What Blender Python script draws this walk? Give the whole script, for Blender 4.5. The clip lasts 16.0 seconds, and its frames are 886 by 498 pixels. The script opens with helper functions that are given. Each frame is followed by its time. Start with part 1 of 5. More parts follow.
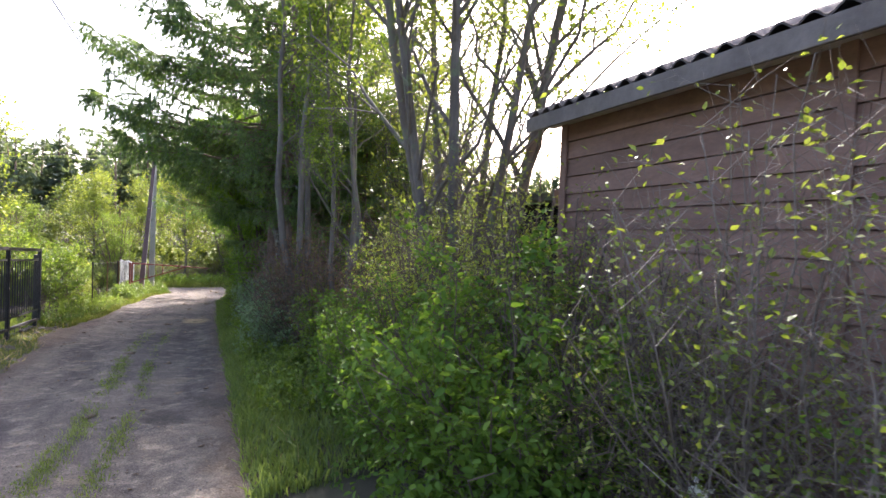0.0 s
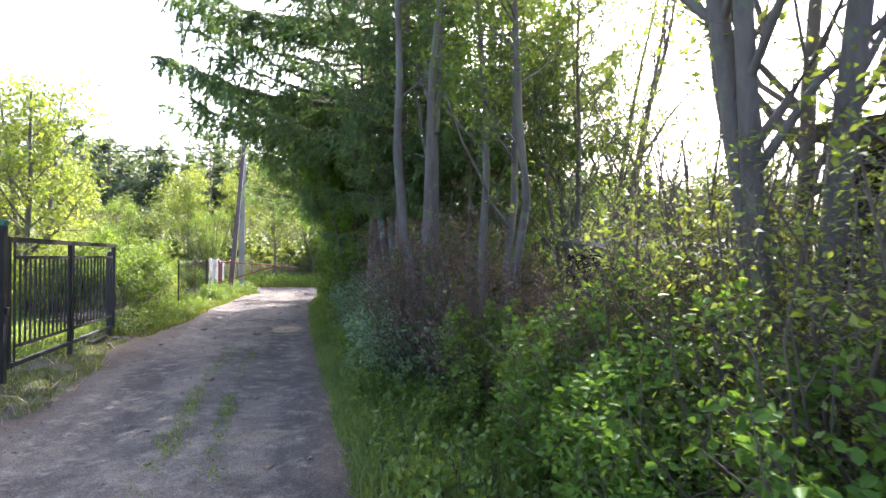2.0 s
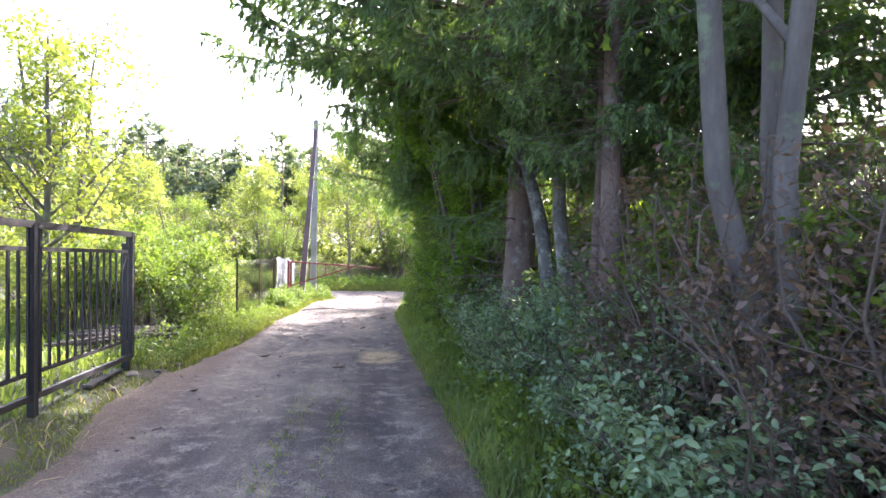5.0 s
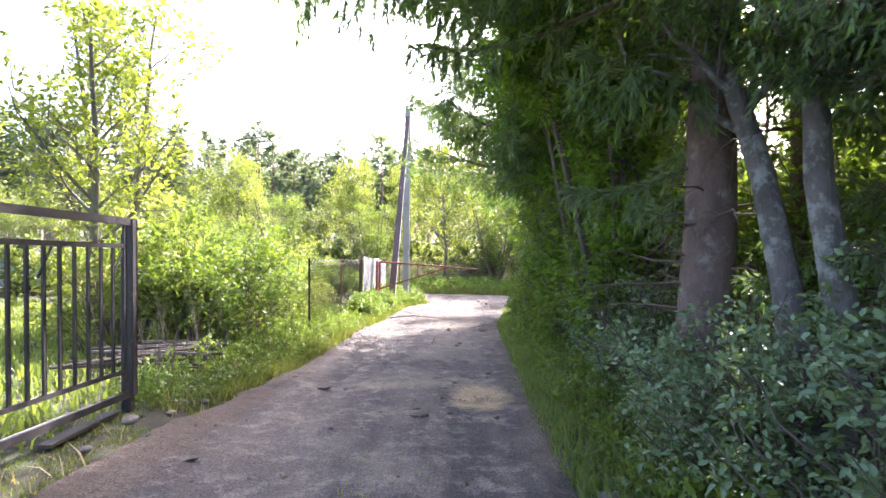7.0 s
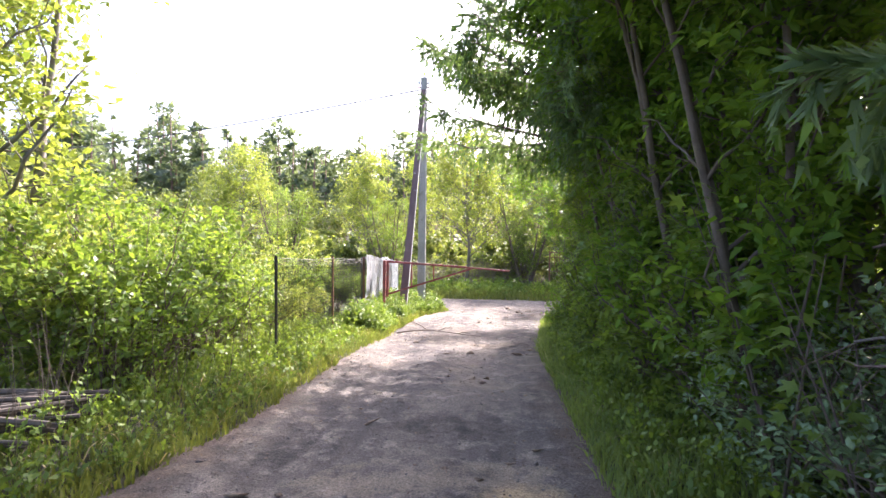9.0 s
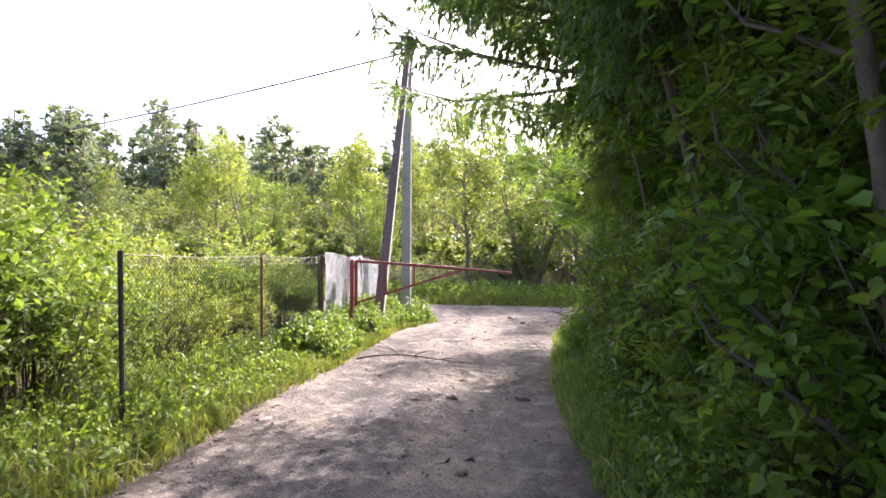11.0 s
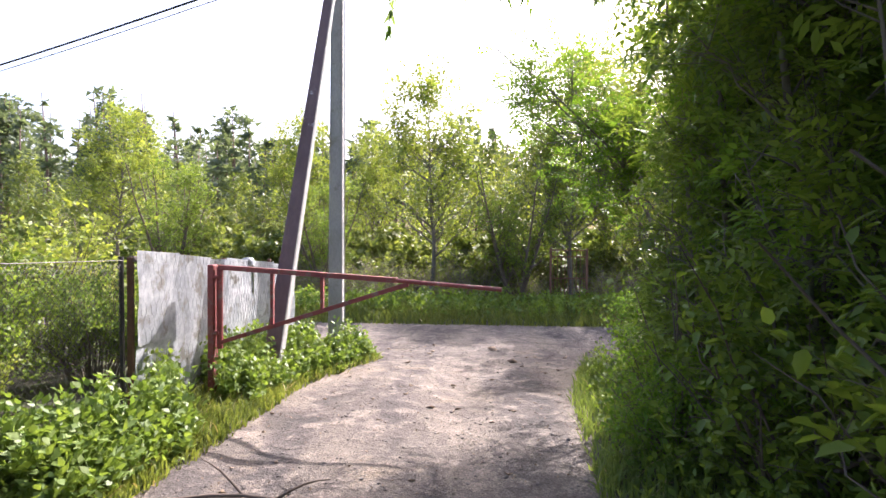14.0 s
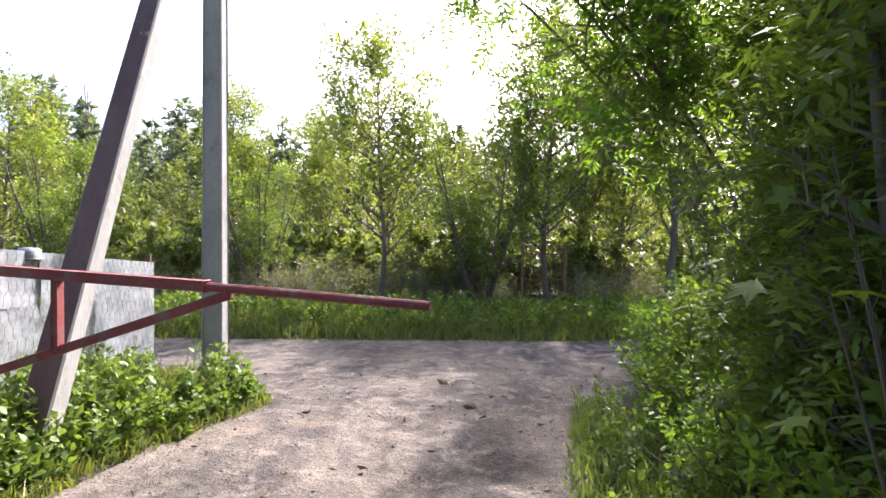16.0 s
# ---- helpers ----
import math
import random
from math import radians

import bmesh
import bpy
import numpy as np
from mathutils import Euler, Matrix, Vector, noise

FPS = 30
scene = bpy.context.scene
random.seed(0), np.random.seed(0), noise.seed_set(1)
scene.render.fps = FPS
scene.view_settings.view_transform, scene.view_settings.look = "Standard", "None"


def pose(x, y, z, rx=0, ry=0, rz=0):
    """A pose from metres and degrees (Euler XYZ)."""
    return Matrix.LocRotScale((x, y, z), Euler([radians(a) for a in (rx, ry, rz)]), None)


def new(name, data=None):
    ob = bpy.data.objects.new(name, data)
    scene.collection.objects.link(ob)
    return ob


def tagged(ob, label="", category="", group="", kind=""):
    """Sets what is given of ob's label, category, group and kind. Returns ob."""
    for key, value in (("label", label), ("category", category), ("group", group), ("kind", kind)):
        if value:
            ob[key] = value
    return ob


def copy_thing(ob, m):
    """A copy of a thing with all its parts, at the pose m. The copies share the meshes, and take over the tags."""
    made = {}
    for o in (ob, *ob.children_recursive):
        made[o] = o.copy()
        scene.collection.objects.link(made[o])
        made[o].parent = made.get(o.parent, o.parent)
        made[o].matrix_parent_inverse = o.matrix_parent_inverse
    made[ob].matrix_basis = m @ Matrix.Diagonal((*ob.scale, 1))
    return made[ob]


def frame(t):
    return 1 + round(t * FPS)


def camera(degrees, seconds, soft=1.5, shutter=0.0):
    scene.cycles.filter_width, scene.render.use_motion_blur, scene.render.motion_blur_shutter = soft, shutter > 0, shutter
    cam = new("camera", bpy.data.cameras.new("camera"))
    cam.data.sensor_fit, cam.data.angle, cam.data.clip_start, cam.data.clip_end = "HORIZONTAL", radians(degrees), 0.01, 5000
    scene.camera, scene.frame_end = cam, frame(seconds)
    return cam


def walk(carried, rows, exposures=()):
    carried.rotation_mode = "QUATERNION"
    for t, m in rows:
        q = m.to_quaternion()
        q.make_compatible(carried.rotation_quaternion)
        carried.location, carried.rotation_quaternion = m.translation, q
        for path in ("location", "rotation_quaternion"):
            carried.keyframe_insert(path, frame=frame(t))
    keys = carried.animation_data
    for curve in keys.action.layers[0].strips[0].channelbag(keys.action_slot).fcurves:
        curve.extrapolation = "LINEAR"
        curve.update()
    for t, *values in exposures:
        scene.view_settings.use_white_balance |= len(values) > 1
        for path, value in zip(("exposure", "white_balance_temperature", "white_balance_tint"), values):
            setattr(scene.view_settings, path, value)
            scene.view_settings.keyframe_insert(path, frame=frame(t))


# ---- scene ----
# The lane runs along +y, its right-hand edge lies near x = 0.3, and it falls gently away from the start.
cam = camera(79.6, 16.0, 1.5, 0.12)
METRES, EYE, TILT, LEAN, TURN = 21.0, 1.57, 0.0, 0.0, -23.7
ROWS = [
    (0.0, 0.0, 0.0, 0.0, 0.05, -1.23, -2.22),
    (0.5, -0.0146, 0.0282, -0.0019, 2.3, -1.34, -2.17),
    (1.0, -0.0288, 0.0604, -0.0053, 3.91, -1.42, -2.07),
    (1.5, -0.0446, 0.0902, -0.0065, 6.33, -1.51, -1.96),
    (2.0, -0.0598, 0.121, -0.0094, 8.26, -1.61, -1.72),
    (2.5, -0.0786, 0.1474, -0.0112, 10.76, -1.66, -1.66),
    (3.0, -0.0944, 0.1739, -0.0138, 12.27, -1.67, -1.51),
    (3.5, -0.1114, 0.2038, -0.0167, 13.58, -1.72, -1.43),
    (6.0, -0.174, 0.3321, -0.026, 18.58, -1.61, -1.2),
    (6.5, -0.1841, 0.3589, -0.0276, 22.77, -1.7, -0.91),
    (7.0, -0.1936, 0.3859, -0.0299, 25.78, -1.75, -0.83),
    (7.5, -0.2053, 0.4161, -0.0318, 26.63, -1.8, -0.74),
    (8.0, -0.2191, 0.4439, -0.0328, 27.09, -1.81, -0.83),
    (8.5, -0.2335, 0.4728, -0.0353, 27.51, -1.76, -0.86),
    (9.0, -0.2467, 0.5014, -0.0371, 28.37, -1.79, -0.79),
    (11.5, -0.3024, 0.649, -0.0468, 28.91, -1.72, -0.49),
    (12.0, -0.3158, 0.6793, -0.0484, 28.29, -1.75, -0.54),
    (12.5, -0.3283, 0.7078, -0.0498, 28.0, -1.67, -0.61),
    (13.0, -0.3427, 0.7374, -0.0513, 27.56, -1.72, -0.58),
    (13.5, -0.3549, 0.765, -0.0515, 26.93, -1.62, -0.65),
    (14.0, -0.3668, 0.7954, -0.0526, 26.03, -1.62, -0.54),
    (14.5, -0.3742, 0.8236, -0.055, 25.22, -1.5, -0.57),
    (15.0, -0.3823, 0.8552, -0.0571, 24.27, -1.5, -0.48),
    (15.5, -0.3908, 0.8842, -0.0611, 23.45, -1.43, -0.58),
    (16.0, -0.4, 0.9104, -0.0621, 22.75, -1.41, -0.59),
]
EXPOSURES = [(0.0, 1.92, 6100, 20), (2.0, 2.32, 5750, 18), (6.0, 2.82, 5850, 24), (8.5, 2.52, 6000, 24), (11.5, 2.05, 6100, 24), (13.5, 1.87, 6050, 24), (16.0, 1.6, 5950, 20)]
walk(cam, [(t, pose(0, 0, EYE, TILT, LEAN, TURN) @ pose(METRES * x, METRES * y, METRES * z, 90 + pitch, roll, yaw)) for t, x, y, z, yaw, pitch, roll in ROWS], EXPOSURES)

# ---- world and sun ----
SUN_BEARING, SUN_HEIGHT = 30.0, 41.0          # degrees clockwise from +y, and above the horizon
world = bpy.data.worlds.new("sky")
scene.world = world
world.use_nodes = True
wn = world.node_tree
sky = wn.nodes.new("ShaderNodeTexSky")
sky.sky_type, sky.sun_disc = "NISHITA", False
sky.sun_elevation, sky.sun_rotation = radians(SUN_HEIGHT), radians(SUN_BEARING)
sky.air_density, sky.dust_density = 1.0, 6.0
wn.nodes["Background"].inputs[1].default_value = 0.15
wn.links.new(sky.outputs[0], wn.nodes["Background"].inputs[0])
sun = new("sun", bpy.data.lights.new("sun", "SUN"))
sun.data.energy, sun.data.angle, sun.data.color = 3.9, radians(0.53), (1.0, 0.93, 0.82)
sun.matrix_world = pose(0, 0, 30, 90 - SUN_HEIGHT, 0, 180 - SUN_BEARING)

# ---- tools ----
rng = np.random.default_rng(7)


def mesh_of(name, verts, faces, mat, smooth=False):
    """A mesh from an array of vertices and one array of faces with the same number of corners each."""
    v, f = np.asarray(verts, np.float32).reshape(-1, 3), np.asarray(faces, np.int32)
    me = bpy.data.meshes.new(name)
    me.vertices.add(len(v))
    me.vertices.foreach_set("co", v.ravel())
    k = f.shape[1]
    me.loops.add(f.size)
    me.loops.foreach_set("vertex_index", f.ravel())
    me.polygons.add(len(f))
    me.polygons.foreach_set("loop_start", np.arange(0, f.size, k, dtype=np.int32))
    if smooth:
        me.polygons.foreach_set("use_smooth", np.ones(len(f), bool))
    me.update(calc_edges=True)
    if mat:
        me.materials.append(mat)
    return me


def part_mesh(name, me, parent, label="", kind=""):
    ob = new(name, me)
    ob.parent = parent
    return tagged(ob, label, kind=kind)


def part(name, bm, material, parent, label="", smooth=False):
    """Links a bmesh as one mesh object under a thing or a part."""
    me = bpy.data.meshes.new(name)
    bm.to_mesh(me)
    bm.free()
    me.materials.append(material)
    if smooth:
        me.polygons.foreach_set("use_smooth", np.ones(len(me.polygons), bool))
    return part_mesh(name, me, parent, label)


def empty(name, m, label, category, group="", kind=""):
    ob = new(name)
    ob.empty_display_size = 0.1
    ob.matrix_world = m
    return tagged(ob, label, category, group, kind)


def box(x0, x1, y0, y1, z0, z1, bevel=0.0, bm=None):
    bm = bm or bmesh.new()
    made = bmesh.ops.create_cube(bm, size=1.0)["verts"]
    for v in made:
        v.co = Vector(((x0 + x1) / 2 + v.co.x * (x1 - x0), (y0 + y1) / 2 + v.co.y * (y1 - y0), (z0 + z1) / 2 + v.co.z * (z1 - z0)))
    if bevel:
        edges = list({e for v in made for e in v.link_edges})
        bmesh.ops.bevel(bm, geom=edges, offset=bevel, segments=1, affect="EDGES")
    return bm


def beam(a, b, w, d, bevel=0.004, w2=None, d2=None):
    """A squared bar from a to b, w wide and d deep, tapering to w2 and d2."""
    a, b = Vector(a), Vector(b)
    bm = box(-0.5, 0.5, -0.5, 0.5, 0, 1)
    n = (b - a).length
    q = (b - a).to_track_quat("Z", "Y").to_matrix()
    for v in bm.verts:
        k = v.co.z
        ww, dd = w + ((w2 or w) - w) * k, d + ((d2 or d) - d) * k
        v.co = a + q @ Vector((v.co.x * ww, v.co.y * dd, k * n))
    if bevel:
        bmesh.ops.bevel(bm, geom=bm.edges[:], offset=bevel, segments=1, affect="EDGES")
    return bm


def unit(a):
    return a / np.maximum(np.linalg.norm(a, axis=-1, keepdims=True), 1e-9)


def tubes(P, R, sides=5, cap=False):
    """Round tubes along N lines of k points each, as vertices and four-cornered faces."""
    P, R = np.asarray(P, float), np.asarray(R, float)
    n, k, _ = P.shape
    T = unit(np.gradient(P, axis=1))
    ref = np.where(np.abs(T[..., 2:3]) > 0.9, np.array([1.0, 0, 0]), np.array([0, 0, 1.0]))
    A = unit(np.cross(T, ref))
    B = np.cross(T, A)
    an = np.linspace(0, 2 * np.pi, sides, endpoint=False)
    ring = A[:, :, None] * np.cos(an)[None, None, :, None] + B[:, :, None] * np.sin(an)[None, None, :, None]
    V = P[:, :, None] + ring * R[:, :, None, None]
    idx = np.arange(n * k * sides).reshape(n, k, sides)
    a, b = idx[:, :-1], idx[:, 1:]
    F = np.stack([a, np.roll(a, -1, 2), np.roll(b, -1, 2), b], -1).reshape(-1, 4)
    return V.reshape(-1, 3), F


def join(*sets):
    vs, fs, off = [], [], 0
    for v, f in sets:
        vs.append(v)
        fs.append(f + off)
        off += len(v)
    return np.concatenate(vs), np.concatenate(fs)


def along(P, idx, t):
    k = P.shape[1]
    s = np.clip(t, 0, 0.9999) * (k - 1)
    i = s.astype(int)
    f = (s - i)[:, None]
    a, b = P[idx, i], P[idx, i + 1]
    return a * (1 - f) + b * f, unit(b - a), i, f[:, 0]


def sprout(P, R, n, t0, t1, length, spread=0.7, up=0.2, curve=0.0, k=5, thin=0.55, rmin=0.003, wobble=0.06, tip=0.25):
    """n branches that leave the lines P at a share t0 to t1 of their length."""
    idx = rng.integers(0, len(P), n)
    t = rng.uniform(t0, t1, n)
    pos, tan, i, f = along(P, idx, t)
    side = unit(np.cross(tan, unit(rng.normal(size=(n, 3)))))
    way = unit(tan * (1 - spread) + side * spread + np.array([0, 0, up]))
    L = (length(t) if callable(length) else length) * rng.uniform(0.6, 1.25, n)
    s = np.linspace(0, 1, k)
    C = pos[:, None] + way[:, None] * (L[:, None] * s)[..., None]
    C[:, :, 2] += curve * L[:, None] * s ** 2
    C[:, 1:] += rng.normal(size=(n, k - 1, 3)) * (wobble * L)[:, None, None] * s[1:][None, :, None]
    r0 = np.maximum((R[idx, i] * (1 - f) + R[idx, i + 1] * f) * thin, rmin)
    return C, r0[:, None] * (1 - (1 - tip) * s)


def leaf_set(pos, size, width=0.5, rise=0.0, level=0.6, fold=0.12, vary=0.35, out=None, slim=False, full=False):
    """Four-cornered leaves at pos: size long, level 1 lying flat, rise their slope."""
    n = len(pos)
    a = rng.normal(size=(n, 3)) * (1, 1, 0.6)
    if out is not None:
        a = unit(a) + out
    a = unit(unit(a) + np.array([0, 0, rise]))
    nrm = unit(unit(rng.normal(size=(n, 3))) + np.array([0, 0, level * 2]))
    b = unit(np.cross(nrm, a))
    c = np.cross(a, b)
    L = (size * rng.uniform(1 - vary, 1 + vary, n))[:, None]
    W = L * width * 0.5
    if slim:
        V = np.stack([pos - b * W, pos + b * W, pos + a * L], 1)
        return V.reshape(-1, 3), np.arange(n * 3).reshape(n, 3)
    if full:
        cup, droop = c * L * fold, np.array([0, 0, 0.14]) * L
        V = np.stack([pos, pos + a * L * 0.28 + b * W * 0.92 + cup, pos + a * L * 0.66 + b * W * 0.78 + cup - droop * 0.4, pos + a * L - droop,
                      pos + a * L * 0.66 - b * W * 0.78 + cup - droop * 0.4, pos + a * L * 0.28 - b * W * 0.92 + cup], 1)
        i = 6 * np.arange(n)[:, None]
        return V.reshape(-1, 3), np.concatenate([i + np.array([[0, 1, 2, 3]]), i + np.array([[0, 3, 4, 5]])])
    V = np.stack([pos, pos + a * L * 0.42 + b * W + c * L * fold, pos + a * L, pos + a * L * 0.42 - b * W + c * L * fold], 1)
    return V.reshape(-1, 3), np.arange(n * 4).reshape(n, 4)


def leaves_on(P, n, size, scatter=0.05, t0=0.25, **kw):
    idx = rng.integers(0, len(P), n)
    pos, tan, _, _ = along(P, idx, rng.uniform(t0, 1.0, n))
    return leaf_set(pos + rng.normal(size=(n, 3)) * scatter, size, out=tan * 0.7, **kw)


def pinnate_on(P, n, size, scatter=0.05, t0=0.25, pairs=4, width=0.36):
    """Feathered leaves: n leaflets in all, set in pairs along drooping midribs with one at the tip."""
    m = n // (2 * pairs + 1)
    idx = rng.integers(0, len(P), m)
    pos, tan, _, _ = along(P, idx, rng.uniform(t0, 1.0, m))
    pos = pos + rng.normal(size=(m, 3)) * scatter
    a = unit(unit(rng.normal(size=(m, 3)) * (1, 1, 0.4)) + tan * 0.5 + np.array([0, 0, -0.12]))
    nrm = unit(unit(rng.normal(size=(m, 3))) * 0.7 + np.array([0, 0, 1.0]))
    b = unit(np.cross(nrm, a))
    c = np.cross(a, b)
    rib = size * pairs * 0.62 * rng.uniform(0.7, 1.25, m)
    out = []
    for k in range(2 * pairs + 1):
        u = 1.0 if k == 2 * pairs else (k // 2 + 0.7) / (pairs + 0.5)
        way = a if k == 2 * pairs else unit(a * 0.45 + b * (1 if k % 2 else -1) + rng.normal(size=(m, 3)) * 0.12)
        p0 = pos + a * (rib * u)[:, None] - np.array([0, 0, 0.22]) * (rib * u * u)[:, None]
        L = (size * rng.uniform(0.8, 1.15, m) * (1.0 - 0.25 * abs(u - 0.5)))[:, None]
        side = unit(np.cross(c, way))
        out.append(np.stack([p0, p0 + way * L * 0.45 + side * L * width * 0.5, p0 + way * L - np.array([0, 0, 0.15]) * L, p0 + way * L * 0.45 - side * L * width * 0.5], 1))
    V = np.stack(out, 1).reshape(-1, 3)
    return V, np.arange(len(V)).reshape(-1, 4)


# ---- materials ----
def material(name):
    m = bpy.data.materials.new(name)
    m.use_nodes = True
    nt = m.node_tree
    nt.nodes.clear()
    out = nt.nodes.new("ShaderNodeOutputMaterial")

    def add(kind, **kw):
        nd = nt.nodes.new("ShaderNode" + kind)
        for key, value in kw.items():
            if key in nd.inputs:
                nd.inputs[key].default_value = value
            else:
                nd.inputs[key.replace("_", " ")].default_value = value
        return nd
    return m, nt, add, out


def rgb(c):
    return (*c, 1.0)


def mixed(nt, fac, a, b, blend="MIX"):
    """A colour mix; each of fac, a, b is a socket or a value."""
    nd = nt.nodes.new("ShaderNodeMix")
    nd.data_type, nd.blend_type = "RGBA", blend
    for key, value in ((0, fac), (6, a), (7, b)):
        if isinstance(value, bpy.types.NodeSocket):
            nt.links.new(value, nd.inputs[key])
        else:
            nd.inputs[key].default_value = value if key == 0 else rgb(value)
    return nd.outputs[2]


def ramp(nt, sock, *stops):
    nd = nt.nodes.new("ShaderNodeValToRGB")
    el = nd.color_ramp.elements
    while len(el) < len(stops):
        el.new(0.5)
    for e, (p, c) in zip(el, stops):
        e.position, e.color = p, (c, c, c, 1) if isinstance(c, (int, float)) else rgb(c)
    nt.links.new(sock, nd.inputs[0])
    return nd.outputs[0]


def noise_of(nt, add, coords, scale, detail=4.0, rough=0.6, stretch=None):
    if stretch:
        mp = add("Mapping")
        mp.inputs["Scale"].default_value = stretch
        nt.links.new(coords, mp.inputs[0])
        coords = mp.outputs[0]
    nd = add("TexNoise", Scale=scale, Detail=detail, Roughness=rough)
    nt.links.new(coords, nd.inputs["Vector"])
    return nd.outputs[0]


def leaf_mat(name, dark, light, glow=0.45, gloss=0.35, clump=0.9):
    """Leaves: a dull face with a sheen, and light through the blade; every leaf of its own shade, drifting from clump to clump."""
    m, nt, add, out = material(name)
    geo, tc = add("NewGeometry"), add("TexCoord")
    isl = geo.outputs["Random Per Island"]
    big = ramp(nt, noise_of(nt, add, geo.outputs["Position"], clump, 2.0), (0.35, 0.0), (0.68, 1.0))
    f = nt.nodes.new("ShaderNodeMath")
    f.operation = "MULTIPLY_ADD"
    nt.links.new(isl, f.inputs[0])
    f.inputs[1].default_value = 0.55
    g = nt.nodes.new("ShaderNodeMath")
    g.operation = "MULTIPLY"
    nt.links.new(big, g.inputs[0])
    g.inputs[1].default_value = 0.45
    nt.links.new(g.outputs[0], f.inputs[2])
    col = mixed(nt, f.outputs[0], [1.3 * c for c in dark], [1.3 * c for c in light])
    p = add("BsdfPrincipled", Roughness=0.5)
    p.inputs["Specular IOR Level"].default_value = gloss
    tr = add("BsdfTranslucent")
    nt.links.new(col, p.inputs["Base Color"])
    nt.links.new(mixed(nt, 1.0, col, (1.4, 1.32, 0.6), "MULTIPLY"), tr.inputs[0])
    mx = add("MixShader", Fac=glow)
    nt.links.new(p.outputs[0], mx.inputs[1])
    nt.links.new(tr.outputs[0], mx.inputs[2])
    nt.links.new(mx.outputs[0], out.inputs[0])
    return m


def solid_mat(name, low, high, scale=3.0, rough=0.8, metal=0.0, bump=0.3, grain=40.0, stretch=None, spots=None, spot_scale=2.0, spot_cut=(0.55, 0.65), piece=0.0, depth=0.01):
    """A worn surface: two colours mixed by broad and fine noise, and stains of a third."""
    m, nt, add, out = material(name)
    tc, geo = add("TexCoord"), add("NewGeometry")
    at = tc.outputs["Object"]
    broad, fine = noise_of(nt, add, at, scale, 5.0, 0.65, stretch), noise_of(nt, add, at, grain, 4.0, 0.7, stretch)
    col = mixed(nt, ramp(nt, broad, (0.3, 0.0), (0.7, 1.0)), low, high)
    col = mixed(nt, 0.6, col, ramp(nt, fine, (0.25, 0.45), (0.75, 1.0)), "MULTIPLY")
    if piece:
        info = add("ObjectInfo")
        col = mixed(nt, piece, col, ramp(nt, info.outputs["Random"], (0.0, 0.35), (1.0, 1.0)), "MULTIPLY")
    if spots:
        col = mixed(nt, ramp(nt, noise_of(nt, add, at, spot_scale, 6.0, 0.7), (spot_cut[0], 0.0), (spot_cut[1], 1.0)), col, spots)
    p = add("BsdfPrincipled", Roughness=rough, Metallic=metal)
    nt.links.new(col, p.inputs["Base Color"])
    nt.links.new(ramp(nt, fine, (0.2, max(rough - 0.15, 0.05)), (0.8, min(rough + 0.12, 1.0))), p.inputs["Roughness"])
    bp = add("Bump", Strength=bump, Distance=depth)
    nt.links.new(fine, bp.inputs["Height"])
    nt.links.new(bp.outputs[0], p.inputs["Normal"])
    nt.links.new(p.outputs[0], out.inputs[0])
    return m


M_BARK = solid_mat("grey_bark", (0.10, 0.085, 0.07), (0.24, 0.21, 0.18), 5.0, 0.9, bump=0.9, grain=30.0, stretch=(1, 1, 0.25), spots=(0.16, 0.19, 0.11), spot_scale=4.0)
M_SPRUCE_BARK = solid_mat("spruce_bark", (0.13, 0.085, 0.065), (0.27, 0.19, 0.15), 6.0, 0.9, bump=1.0, grain=38.0, stretch=(1, 1, 0.5), spots=(0.24, 0.22, 0.19), spot_scale=7.0, depth=0.02)
M_LICHEN = solid_mat("lichen_grey_bark", (0.10, 0.085, 0.07), (0.22, 0.20, 0.17), 5.0, 0.9, bump=1.0, grain=30.0, stretch=(1, 1, 0.4), spots=(0.27, 0.28, 0.24), spot_scale=9.0, spot_cut=(0.5, 0.62), depth=0.02)
M_TWIG = solid_mat("twig_bark", (0.10, 0.075, 0.055), (0.20, 0.155, 0.12), 6.0, 0.9, bump=0.3)
M_PALE_TWIG = solid_mat("pale_twig_bark", (0.17, 0.135, 0.105), (0.33, 0.28, 0.23), 6.0, 0.85, bump=0.3)
M_LEAF_SPRING = leaf_mat("spring_leaves", (0.055, 0.12, 0.016), (0.155, 0.25, 0.036), 0.5, 0.15)
M_LILAC = leaf_mat("lilac_leaves", (0.05, 0.105, 0.018), (0.125, 0.205, 0.036), 0.42, 0.12)
M_LEAF_YELLOW = leaf_mat("young_yellow_leaves", (0.10, 0.155, 0.03), (0.25, 0.285, 0.065), 0.45)
M_LEAF_MID = leaf_mat("green_leaves", (0.050, 0.092, 0.018), (0.18, 0.255, 0.045), 0.5, 0.4)
M_LEAF_DULL = leaf_mat("dull_grey_green_leaves", (0.07, 0.12, 0.055), (0.215, 0.30, 0.155), 0.32, 0.6)
M_LEAF_RED = leaf_mat("reddish_leaves", (0.09, 0.055, 0.045), (0.19, 0.13, 0.09), 0.35)
M_NEEDLE = leaf_mat("spruce_needles", (0.058, 0.10, 0.05), (0.165, 0.24, 0.105), 0.42, 0.3)
M_NEEDLE_TIP = leaf_mat("young_spruce_shoots", (0.07, 0.14, 0.02), (0.14, 0.24, 0.04), 0.4)
M_PINE = leaf_mat("pine_needles", (0.06, 0.085, 0.062), (0.115, 0.15, 0.10), 0.5, clump=0.1)
M_FAR_LEAF = leaf_mat("far_leaves", (0.055, 0.088, 0.024), (0.165, 0.195, 0.055), 0.4, clump=0.25)
